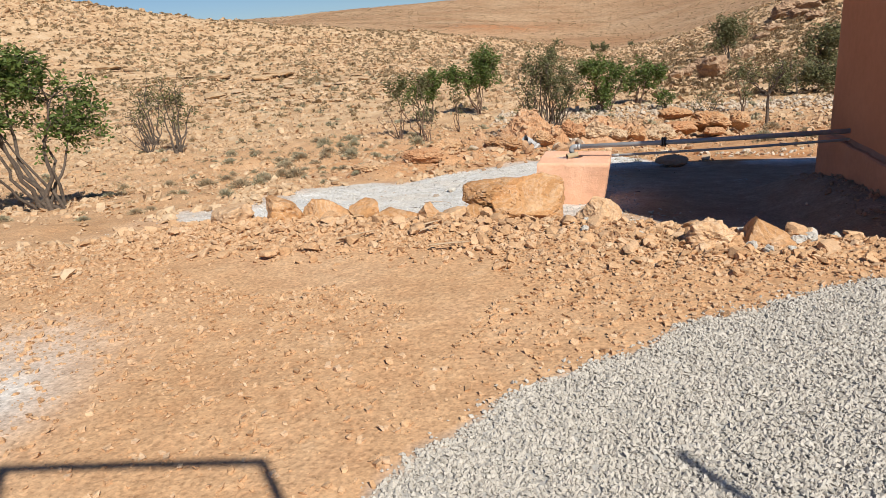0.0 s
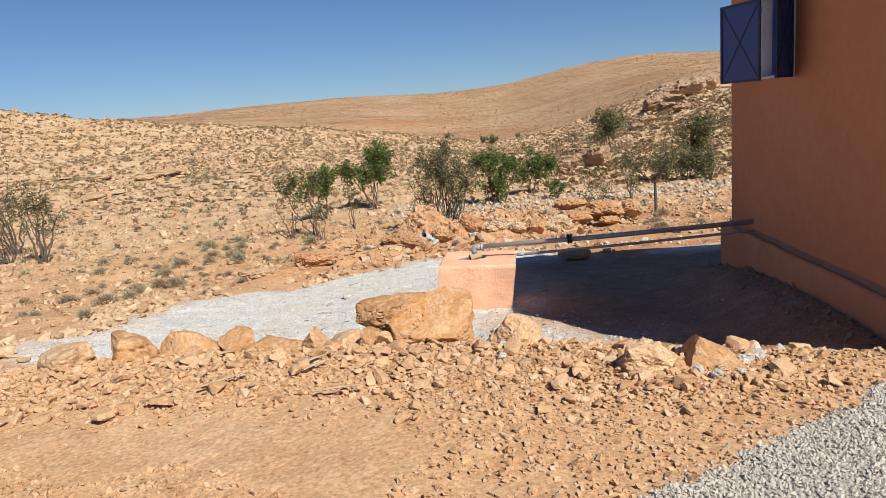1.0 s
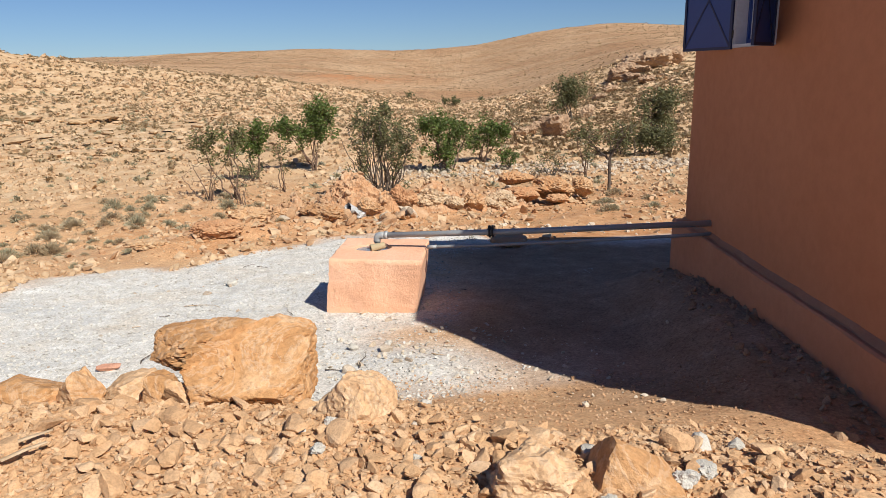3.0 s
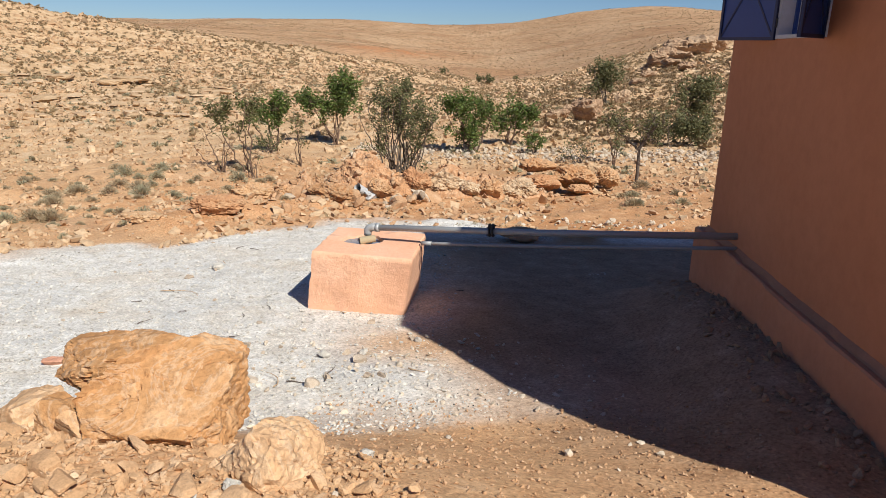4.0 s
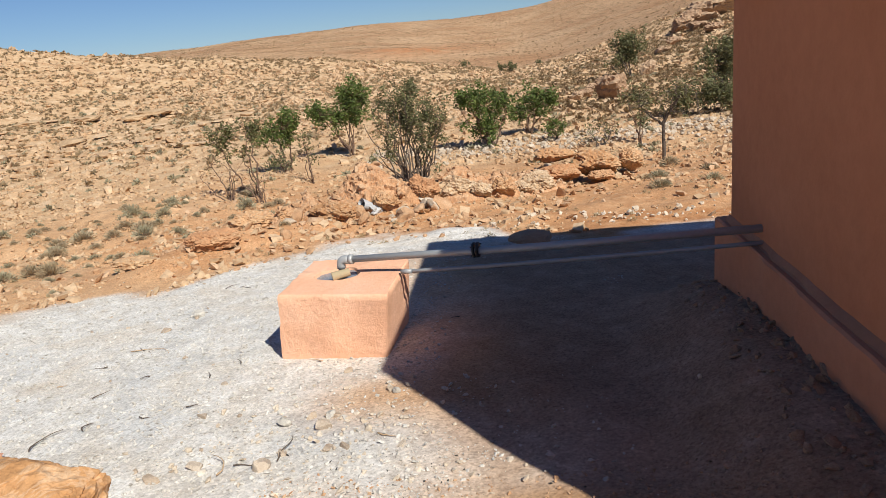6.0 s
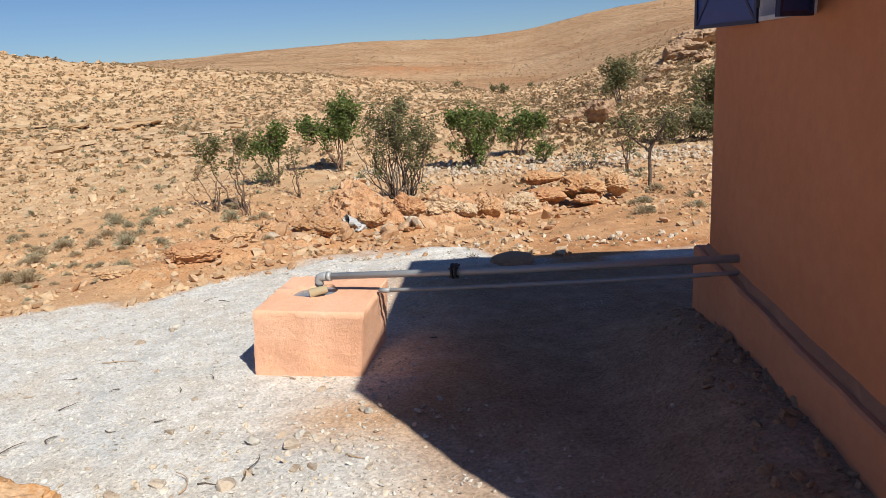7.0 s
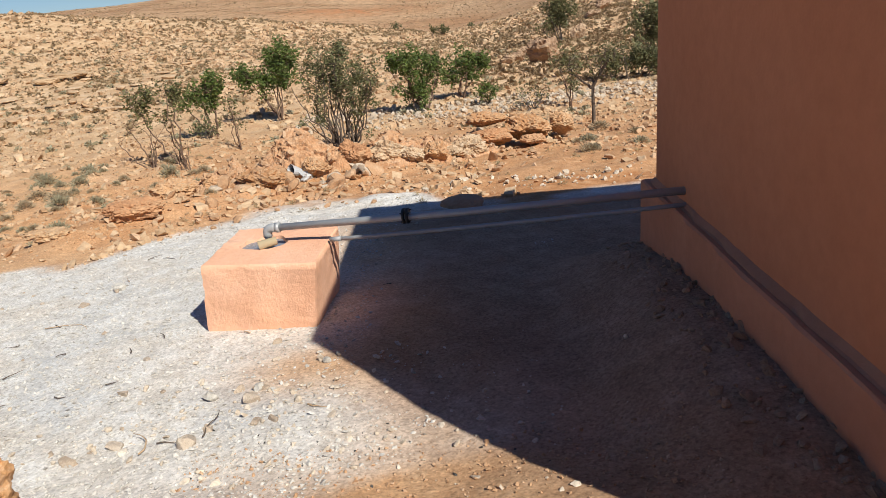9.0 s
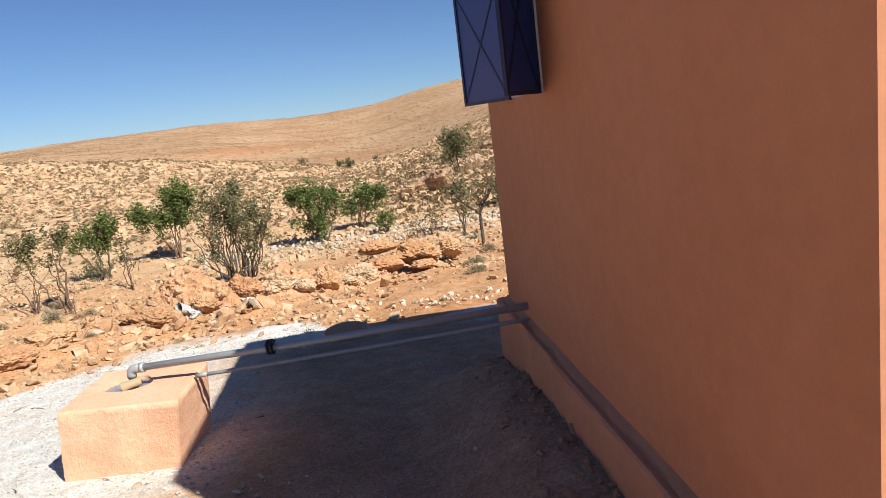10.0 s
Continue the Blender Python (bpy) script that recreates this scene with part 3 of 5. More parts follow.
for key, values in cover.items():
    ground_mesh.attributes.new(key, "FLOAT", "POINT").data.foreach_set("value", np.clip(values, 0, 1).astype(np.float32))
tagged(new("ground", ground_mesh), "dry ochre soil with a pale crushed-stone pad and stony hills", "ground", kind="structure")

# ---------------------------------------------------------------- building
WX, WY0, WY1, ROOF = 2.995, 5.49, 10.13, 3.70
EAST = 9.2
WIN_Y0, WIN_Y1, WIN_Z0, WIN_Z1 = 8.31, 9.13, 1.76, 2.63


def building():
    t = 0.22
    # west wall, pierced by the window
    bm = boxes(((WX, WY0, -0.02), (WX + t, WIN_Y0, ROOF)), ((WX, WIN_Y1, -0.02), (WX + t, WY1, ROOF)),
               ((WX, WIN_Y0, -0.02), (WX + t, WIN_Y1, WIN_Z0)), ((WX, WIN_Y0, WIN_Z1), (WX + t, WIN_Y1, ROOF)))
    tagged(part("wall_west", bm, M_WALL), "smooth salmon-orange rendered wall with a small high window", "wall", kind="structure")
    tagged(part("wall_south", boxes(((WX + t, WY0, -0.02), (3.30, WY0 + t, ROOF)), ((3.95, WY0, -0.02), (EAST, WY0 + t, ROOF)), ((3.30, WY0, -0.02), (3.95, WY0 + t, 1.51)), ((3.30, WY0, 2.45), (3.95, WY0 + t, ROOF))), M_WALL), "sunlit salmon-orange rendered wall", "wall", kind="structure")
    tagged(part("wall_north", boxes(((WX + t, WY1 - t, -0.02), (EAST, WY1, ROOF))), M_WALL), "salmon-orange rendered back wall", "wall", kind="structure")
    tagged(part("wall_east", boxes(((EAST - t, WY0 + t, -0.02), (EAST, WY1 - t, ROOF))), M_WALL), "salmon-orange rendered end wall", "wall", kind="structure")
    # added inner panel: bounces sun from the front opening so it isn't black
    tagged(part("wall_partition", boxes(((WX + t, WY0 + 1.3, 0.0), (EAST - t, WY0 + 1.42, ROOF - 0.35))), M_WALL), "unseen salmon inner panel added to bounce sun behind the front opening", "wall", kind="structure")
    tagged(part("roof", boxes(((WX + t, WY0 + t, ROOF - 0.35), (EAST - t, WY1 - t, ROOF - 0.17))), M_CONCRETE), "flat concrete roof behind a parapet", "roof", kind="structure")
    tagged(part("floor", boxes(((WX + t, WY0 + t, -0.1), (EAST - t, WY1 - t, 0.0))), M_CONCRETE), "bare concrete floor slab", "floor", kind="structure")
    # projecting base course with a worn, slightly sloping top edge
    d = 0.085
    bm = bmesh.new()
    ys = np.linspace(WY0 - d, WY1 + d + 0.08, 40)
    n = 0.012 * fbm(ys * 3, ys * 0, 0, 3, 61)
    rings = []
    for y, k in zip(ys, n):
        rings.append([bm.verts.new(p) for p in ((WX - d + k * 0.6, y, -1.3), (WX - d + k * 0.6, y, -0.05 + k * 0.4), (WX - d + 0.015, y, -0.037 + k * 0.3), (WX + 0.02, y, -0.037 + k * 0.3), (WX + 0.02, y, -1.3))])
    for a, b in zip(rings, rings[1:]):
        for i in range(4):
            bm.faces.new((a[i], b[i], b[i + 1], a[i + 1]))
    bm.faces.new(rings[0])
    bm.faces.new(rings[-1][::-1])
    bmesh.ops.recalc_face_normals(bm, faces=bm.faces)
    tagged(part("plinth_west", bm, M_PLINTH), "salmon rendered base course standing proud of the wall", "plinth", kind="structure")
    bm = bmesh.new()
    strip = [[bm.verts.new(p) for p in ((WX - 0.042 + 0.3 * k, y, -0.033 + k * 0.3), (WX - 0.03 + k, y, -0.024 + k * 0.5), (WX - 0.0005, y, 0.012 + k * 0.5), (WX - 0.0005, y, -0.033 + k * 0.3))] for y, k in zip(ys[:-1], n)]
    for a, b in zip(strip, strip[1:]):
        for i in range(4):
            bm.faces.new((a[i], b[i], b[(i + 1) % 4], a[(i + 1) % 4]))
    bm.faces.new(strip[0])
    bm.faces.new(strip[-1][::-1])
    bmesh.ops.recalc_face_normals(bm, faces=bm.faces)
    tagged(part("trim_ledge", bm, M_LEDGE), "sloping cement fillet on top of the base course, coloured dark for its shade", "fillet", kind="structure")
    tagged(part("plinth_south", boxes(((WX + 0.021, WY0 - d, -1.0), (EAST + d, WY0 - 0.001, 0.0)), bevel=0.012), M_PLINTH), "sunlit salmon base course along the front", "plinth", kind="structure")
    tagged(part("apron", boxes(((WX + 0.02, WY0 - 0.62, -0.6), (EAST, WY0 - d - 0.001, 0.062)), bevel=0.02), M_APRON), "pale cement apron at the foot of the wall", "paving", kind="structure")


building()


def window():
    w = thing("window_1", "small window with open dark blue sheet-metal shutters", "window", at=(WX, (WIN_Y0 + WIN_Y1) / 2, WIN_Z0))
    w["kind"] = "structure"
    hw, h = (WIN_Y1 - WIN_Y0) / 2, WIN_Z1 - WIN_Z0
    part("window_sill", boxes(((-0.015, -hw + 0.002, 0.001), (0.16, hw - 0.002, 0.03)), bevel=0.004), M_WHITEWASH, w, "pale plastered sill")
    part("window_frame", boxes(((0.10, -hw + 0.001, 0.03), (0.15, -hw + 0.045, h)), ((0.10, hw - 0.045, 0.03), (0.15, hw - 0.001, h)),
                               ((0.10, -hw + 0.045, 0.03), (0.15, hw - 0.045, 0.07)), ((0.10, -hw + 0.045, h - 0.04), (0.15, hw - 0.045, h)), ((0.105, -0.02, 0.07), (0.145, 0.02, h - 0.04))), M_BLUE, w)
    for y0, y1 in ((-hw + 0.045, -0.02), (0.02, hw - 0.045)):
        part("pane", boxes(((0.122, y0, 0.07), (0.128, y1, h - 0.04))), M_WHITEWASH, w, "frosted pale pane")
    part("jamb", boxes(((-0.012, -hw - 0.02, 0.0), (0.0, -hw + 0.004, h))), M_WHITEWASH, w, "thin pale jamb strip")
    part("jamb", boxes(((-0.012, hw - 0.004, 0.0), (0.0, hw + 0.02, h))), M_WHITEWASH, w, "thin pale jamb strip")
    part("reveal", boxes(((0.0, hw - 0.012, 0.03), (0.10, hw - 0.001, h - 0.012)), ((0.0, -hw + 0.001, 0.03), (0.10, -hw + 0.012, h - 0.012)), ((0.0, -hw + 0.001, h - 0.012), (0.10, hw - 0.001, h - 0.001))), M_WHITEWASH, w, "whitewashed reveal of the opening")
    # leaves: a framed sheet stiffened by a saltire of flat bars
    for y, heading, leaf_len in ((hw, 156.0, 0.62), (-hw, 43.0, 0.42)):
        a = radians(heading)
        out = Vector((-math.sin(a), -math.cos(a), 0))
        base = Matrix.Translation((-0.014, y, 0.0)) @ Matrix(((out.x, -out.y, 0, 0), (out.y, out.x, 0, 0), (0, 0, 1, 0), (0, 0, 0, 1)))
        bm = boxes(((0.02, -0.002, 0.0), (leaf_len, 0.002, h)))
        leaf = part("shutter_leaf", bm, M_BLUE, w, "dark blue sheet-metal shutter leaf standing open")
        leaf.matrix_local = base
        f = 0.025
        part("frame", boxes(((0.012, -0.012, -0.01), (0.012 + f, 0.012, h + 0.005)), ((leaf_len - f, -0.012, -0.01), (leaf_len, 0.012, h + 0.005)),
                            ((0.012 + f, -0.012, -0.01), (leaf_len - f, 0.012, f - 0.01)), ((0.012 + f, -0.012, h - f), (leaf_len - f, 0.012, h + 0.005))), M_NAVY, leaf)
        length = math.hypot(leaf_len - 0.06, h - 0.05)
        lean = math.atan2(h - 0.05, leaf_len - 0.06)
        for s, off in ((1, 0.0), (-1, 0.0011)):
            bm = bmesh.new()
            add_box(bm, (-length / 2, -0.006 - off, -0.008), (length / 2, 0.006 + off, 0.008), 0.0, Matrix.Translation(((leaf_len + 0.02) / 2, 0, h / 2)) @ Matrix.Rotation(-s * lean, 4, "Y"))
            part("brace", bm, M_NAVY, leaf)
        for z in (0.12, h - 0.12):
            bm = bmesh.new()
            bmesh.ops.create_cone(bm, segments=10, radius1=0.009, radius2=0.009, depth=0.07, cap_ends=True, matrix=Matrix.Translation((0.006, 0, z)))
            part("hinge", bm, M_IRON, leaf)


window()


# ---------------------------------------------------------------- well box and pipes
def well_box():
    b = thing("well_box", "rough salmon-rendered concrete block with a round hole in its top", "concrete block", at=(-0.29, 9.99, -0.25), turn=-9.0)
    hw, hd, depth = 0.5, 0.48, 0.75
    bm = bmesh.new()
    hole = Vector((-0.13, 0.09))
    # top: a ring between the square rim and a round hole
    rim, lip, low = [], [], []
    steps = 72
    for i in range(steps):
        a = 2 * math.pi * (i + 0.5) / steps
        c, s = math.cos(a), math.sin(a)
        k = min((hw - hole.x * (1 if c > 0 else -1)) / max(abs(c), 1e-6), (hd - hole.y * (1 if s > 0 else -1)) / max(abs(s), 1e-6))
        rim.append(Vector((hole.x + c * k, hole.y + s * k, 0)))
        wide = 1.0 + 0.22 * float(fbm(c * 1.5, s * 1.5, 0, 2, 18))
        lip.append(Vector((hole.x + c * 0.21 * wide, hole.y + s * 0.19 * wide, -0.004)))
        low.append(Vector((hole.x + c * 0.195 * wide, hole.y + s * 0.175 * wide, -0.10)))
    levels = [0.0, -0.012, -0.04, -0.046, -0.058, -0.07] + [-0.07 - depth * k / 16 for k in range(1, 17)]
    loops = [low, lip, [hole.to_3d() + (p - hole.to_3d()) * 0.55 + Vector((0, 0, 0)) for p in rim]]
    for z in levels:
        inset = {0.0: 0.022, -0.012: 0.009, -0.04: 0.002}.get(z, 0.002)
        loops.append([Vector((p.x - math.copysign(min(inset, abs(p.x)), p.x) * (abs(abs(p.x) - hw) < 1e-3), p.y - math.copysign(min(inset, abs(p.y)), p.y) * (abs(abs(p.y) - hd) < 1e-3), z)) for p in rim])
    rings = []
    for loop in loops:
        row = []
        for p in loop:
            q = np.array(p)
            d = 0.010 * float(fbm(q[0] * 4, q[1] * 4, q[2] * 4, 3, 15)) + 0.006 * float(fbm(q[0] * 25, q[1] * 25, q[2] * 25, 2, 16))
            outw = Vector((p.x, p.y, 0)).normalized()
            skew = Vector((0.13 * p.z - 0.11 * (p.y + hd) / (2 * hd), 0.0, 0.0))        # cast out of true
            row.append(bm.verts.new(p + skew + outw * d + Vector((0, 0, d * 0.4 if p.z > -0.02 else 0))))
        rings.append(row)
    for a, c in zip(rings, rings[1:]):
        for i in range(steps):
            j = (i + 1) % steps
            bm.faces.new((a[i], a[j], c[j], c[i]))
    bmesh.ops.recalc_face_normals(bm, faces=bm.faces)
    part("body", bm, M_BOX, b, soft=True).data.set_sharp_from_angle(angle=radians(35))
    bm = bmesh.new()
    bmesh.ops.create_circle(bm, cap_ends=True, segments=24, radius=0.235, matrix=Matrix.Translation((hole.x - 0.05, hole.y, -0.035)))
    part("sump_water", bm, M_WATER, b, "grey cement slurry in the hole")
    # a broken clay socket lying at the hole
    v, f = tube([(0, 0, 0), (0.07, 0, 0.004), (0.16, 0, 0.008)], (0.044, 0.040, 0.036), 16, caps=False)
    vi, fi = tube([(0, 0, 0), (0.07, 0, 0.004), (0.16, 0, 0.008)], (0.037, 0.033, 0.029), 16, caps=False)
    sock = tagged(new("clay_pipe_socket", mesh_of("clay_pipe_socket", *join([(v, f), (vi, fi[:, ::-1])]), M_CLAY, True)), "short dusty ochre pipe socket lying beside the hole", "pipe socket")
    sock.matrix_world = pose(-0.46, 9.93, -0.228, 0, -4, 22)
    return b


well_box()


def bend(a, corner, c, radius, n=8):
    a, corner, c = Vector(a), Vector(corner), Vector(c)
    d0, d1 = (a - corner).normalized(), (c - corner).normalized()
    p0, p1 = corner + d0 * radius, corner + d1 * radius
    return [tuple((1 - t) ** 2 * p0 + 2 * t * (1 - t) * corner + t * t * p1) for t in [k / n for k in range(n + 1)]]


def pump_pipe():
    p = thing("pump_pipe", "grey plastic water pipe with an elbow, from wall to block", "pipe", at=(0, 0, 0))
    e, w = Vector((-0.40, 10.06, -0.115)), Vector((WX + 0.05, 9.37, 0.105))
    d = (w - e).normalized()
    tube_part("pipe", [tuple(e + d * 0.07), tuple(e + (w - e) * 0.5 + Vector((0, 0, -0.012))), tuple(w)], 0.031, M_PVC, p)
    down = e + Vector((0.0, 0.0, -0.30))
    tube_part("elbow", [tuple(e + d * 0.11), *bend(e + d * 0.2, e, down, 0.05), tuple(e + Vector((0, 0, -0.075)))], 0.040, M_PVC, p, "grey glued elbow fitting")
    tube_part("collar", [tuple(e + d * 0.09), tuple(e + d * 0.125)], 0.044, M_PVC, p)
    tube_part("drop", [tuple(e + Vector((0, 0, -0.06))), tuple(down)], 0.030, M_PVC, p)
    c = e + (w - e) * 0.362
    for s in (-0.016, 0.016):
        tube_part("flange", [tuple(c + d * (s - 0.008)), tuple(c + d * (s + 0.008))], 0.066, M_IRON, p, "dark iron flange", 20)
    for k in range(4):
        a = k * math.pi / 2 + 0.7
        side = d.cross(Vector((0, 0, 1))).normalized()
        o = side * math.cos(a) * 0.052 + Vector((0, 0, 1)) * math.sin(a) * 0.052
        tube_part("bolt", [tuple(c + o - d * 0.04), tuple(c + o + d * 0.04)], 0.007, M_IRON, p, "", 6)
    q = thing("drain_pipe", "thin weathered grey pipe running beside the larger one", "pipe", at=(0, 0, 0))
    a, b = Vector((0.16, 9.955, -0.232)), Vector((WX + 0.04, 9.33, -0.005 + 0.012))
    mid = (a + b) / 2 + Vector((0, 0, -0.02))
    ts = np.linspace(0, 1, 9)
    tube_part("pipe", [tuple((1 - t) ** 2 * a + 2 * t * (1 - t) * mid + t * t * b) for t in ts], 0.017, M_PIPE_OLD, q)
    tube_part("coupling", [tuple(a + (b - a) * 0.0), tuple(a + (b - a) * 0.035)], 0.021, M_PIPE_OLD, q)


pump_pipe()


# ---------------------------------------------------------------- a steel frame on posts, behind the start of the walk
def sign_frame():
    s = thing("steel_frame", "thin dark steel frame on tall posts", "metal frame", at=(0, 0, 0))
    h, up = 3.4, 3.35
    shift = Vector((SUN_DIR.x, SUN_DIR.y, 0)) / SUN_DIR.z * up
    tops = [Vector((-2.40, 1.95, 0)) + shift, Vector((-1.32, 2.13, 0)) + shift, Vector((0.30, 2.36, 0)) + shift]
    for top in tops:
        x, y = top.x, top.y
        tube_part("post", [(x, y, ground_z(x, y) - 0.1), (x, y, h)], 0.021, M_IRON, s, "", 8)
    tube_part("top_bar", [(*tops[0].xy, h - 0.015), (*tops[1].xy, h - 0.015)], 0.021, M_IRON, s, "", 8)


sign_frame()


# ---------------------------------------------------------------- boulders and rocks, one by one
def boulder(name, x, y, size, seed, label, category="boulder", mat=M_ROCK, turn=0.0, sink=0.25, level=4, cuts=10, chip=0.12, tilt=(0, 0), group="", z=None, depth=(0.5, 0.85), boxy=0.0, crag=0.13, planes=(), groove=0.0, rough=0.035):
    v = rock_shape(level, seed, cuts, chip, (1, 1, 1), depth, boxy, planes)
    a = np.asarray(size) / max(size) * v
    crease = 0.5 - np.abs(fbm(a[:, 0] * 2.8 + seed, a[:, 1] * 2.8, a[:, 2] * 4.2, 5, seed + 3, 0.6))
    fine = rough * fbm(a[:, 0] * 9 + seed, a[:, 1] * 9, a[:, 2] * 14, 3, seed + 9)
    split = np.round(3.0 * fbm(a[:, 0] * 1.9 + seed, a[:, 1] * 1.9, a[:, 2] * 2.6, 3, seed + 5)) / 3.0
    lines = np.exp(-(fbm(a[:, 0] * 1.6 + seed, a[:, 1] * 1.6, a[:, 2] * 3.2, 4, seed + 7) / 0.03) ** 2)
    v = v * (1 - groove * lines + crag * (0.5 * np.minimum(crease, 0.3) + 0.55 * split) + fine)[:, None]
    v = (v - (v.max(0) + v.min(0)) / 2) / (v.max(0) - v.min(0)) * np.asarray(size)
    ob = tagged(new(name, mesh_of(name, v, ICO[level][1], mat)), label, category, group)
    base = ground_z(x, y) if z is None else z
    ob.matrix_world = pose(x, y, base + size[2] * (0.5 - sink), tilt[0], tilt[1], turn)
    return ob


boulder("boulder", -0.635, 6.10, (0.64, 0.56, 0.48), 3, "large cracked ochre limestone boulder with pale veins on the bank", sink=0.0, level=6, cuts=7, chip=0.02, z=-0.165, depth=(1.02, 1.3), boxy=16.0, crag=0.05, groove=0.10, rough=0.028,
        planes=((0.117, -0.603, 0.788, 0.482), (-0.796, 0.605, 0.10, 0.24), (0.05, -0.80, -0.60, 0.95), (-0.90, -0.42, -0.1, 0.98), (0.80, -0.50, 0.1, 1.05), (0.55, 0.0, 0.83, 1.08), (-0.2, -0.93, 0.25, 0.96)))
boulder("boulder", -0.94, 6.43, (0.74, 0.50, 0.31), 12, "flat ochre boulder wedged behind the larger one", turn=6, sink=0.0, level=6, cuts=20, chip=0.04, tilt=(-3, -4), z=-0.075, depth=(0.80, 1.1), boxy=5.0, crag=0.06, groove=0.10, rough=0.026,
        planes=((-0.7, -0.3, -0.65, 0.85), (-0.3, -0.8, -0.5, 0.95), (-0.75, -0.5, 0.4, 0.98), (0.0, -0.4, 0.9, 0.9)))
boulder("boulder", 0.0, 5.66, (0.41, 0.36, 0.33), 21, "blunt ochre boulder at the edge of the rubble bank", turn=30, sink=0.02, level=5, cuts=22, chip=0.05, tilt=(0, 12), z=-0.10, depth=(0.74, 1.1), boxy=7.0, crag=0.10, groove=0.06, planes=((-0.7, -0.4, -0.6, 0.7), (0.4, -0.7, -0.6, 0.75), (0.3, -0.5, 0.8, 1.0)))
boulder("boulder", 0.76, 5.02, (0.36, 0.30, 0.28), 31, "clod-like ochre boulder in the rubble bank", turn=10, sink=0.12, level=5, cuts=6, z=-0.02, depth=(0.8, 1.1), boxy=5.0, crag=0.16)
boulder("boulder", 1.17, 5.06, (0.38, 0.26, 0.26), 44, "smooth three-cornered ochre rock in the rubble bank", turn=-14, sink=0.05, level=4, cuts=3, chip=0.02, tilt=(4, 0), z=-0.03, depth=(0.9, 1.2), boxy=12.0, crag=0.03,
        planes=((0.62, 0.1, 0.78, 0.28), (-0.9, -0.2, 0.35, 0.72), (0.1, -0.85, 0.5, 0.62), (0.0, 0.8, 0.6, 0.6)))
# rocks set in a row along the bank
ROW = ((-2.92, 5.80, 0.42, 0.30), (-2.52, 5.90, 0.40, 0.27), (-2.20, 5.98, 0.30, 0.28), (-1.90, 6.06, 0.40, 0.22), (-1.58, 6.05, 0.26, 0.26), (-1.36, 6.16, 0.36, 0.22), (-3.35, 5.62, 0.40, 0.18), (-0.62, 5.98, 0.22, 0.18), (-1.08, 6.02, 0.24, 0.20), (-0.95, 5.95, 0.20, 0.17), (-1.20, 6.08, 0.20, 0.15))
for k, (x, y, w, h) in enumerate(ROW):
    boulder("bank_rock", x, y, (w * 1.25, w * 0.85, h * 1.05), 60 + k, "ochre rock set in a row along the rubble bank", "rock", turn=k * 47 % 90 - 45, sink=0.2, level=4, cuts=11, chip=0.05, depth=(0.5, 1.0), boxy=5.0, crag=0.12, groove=0.06, tilt=(k * 31 % 24 - 12, k * 17 % 20 - 10), group="rocks along the bank")


def rubble_field(r, n):
    x = r.uniform(-4.9, 2.0, n)
    y = r.uniform(3.9, 6.6, n)
    crest = 5.7 - 0.6 * smooth(-1.0, 1.2, x)
    front = 1.2 - 0.6 * smooth(-0.5, 1.5, x)
    d = (y - crest)
    p = np.where(d < 0, smooth(-front - 0.25, -0.20, d) ** 1.4, smooth(0.5, 0.1, d))
    p = p * smooth(-5.0, -3.6, x) * smooth(2.0, 1.3, x) * (0.75 + 0.35 * fbm(x * 1.4, y * 1.4, 0, 2, 71))
    bare = np.exp(-(((x + 0.02) / 0.34) ** 2 + ((y - 5.55) / 0.20) ** 2)) + np.exp(-(((x + 0.02) / 0.30) ** 2 + ((y - 5.85) / 0.22) ** 2)) + np.exp(-(((x + 0.5) / 0.4) ** 2 + ((y - 5.72) / 0.16) ** 2))
    keep = r.uniform(0, 1, n) < p * (1 - np.clip(bare, 0, 1) * 0.8)
    return x[keep], y[keep]


r = np.random.default_rng(101)
RUBBLE = []
for k in range(40):
    half = 0.025 + 0.050 * r.uniform() ** 2.3
    RUBBLE.append((half, mesh_of("rubble_stone", rock_shape(3, 300 + k, 7, 0.015, (half, half * r.uniform(0.55, 0.95), half * r.uniform(0.28, 0.6)), (0.42, 0.95), 12.0), ICO[3][1], M_RUBBLE)))
x, y = rubble_field(r, 1100)
x, y = x[:290], y[:290]
z = land(x, y)
for k in range(len(x)):
    half, me = RUBBLE[k % 40]
    ob = tagged(new("rubble_stone", me), "broken ochre stone in the rubble bank", "stone", "rubble stones")
    ob.matrix_world = pose(x[k], y[k], z[k] + 0.2 * half + 0.022, r.normal(0, 17), r.normal(0, 17), r.uniform(0, 360))

x, y = rubble_field(r, 30000)
scatter("rubble_fines", (x, y, 0.007 + 0.012 * r.uniform(0, 1, len(x)) ** 1.5), M_RUBBLE_STUFF, 1, 4, flat=(0.4, 0.9), sink=0.1, variants=40, boxy=6.0, cuts=5, label="small ochre chips filling the rubble bank", category="rubble")
x, y = rubble_field(r, 11000)
scatter("rubble", (x, y, 0.012 + 0.034 * r.uniform(0, 1, len(x)) ** 2.2), M_RUBBLE_STUFF, 2, 5, flat=(0.3, 0.75), long=(0.6, 1.15), sink=0.15, variants=40, boxy=9.0, cuts=6, label="bank of broken ochre rubble thrown up along the yard", category="rubble")
# chips trodden into the yard, with more of them toward the bank
n = 52000
x, y = r.uniform(-6.5, 2.6, n), 1.2 + 5.0 * r.uniform(0, 1, n) ** 0.75
keep = (gravel_cover(x, y) < 0.3) & (r.uniform(0, 1, n) < 0.35 + 0.65 * smooth(2.5, 4.6, y)) & (fbm(x * 1.1, y * 1.1, 0, 2, 17) > -0.35)
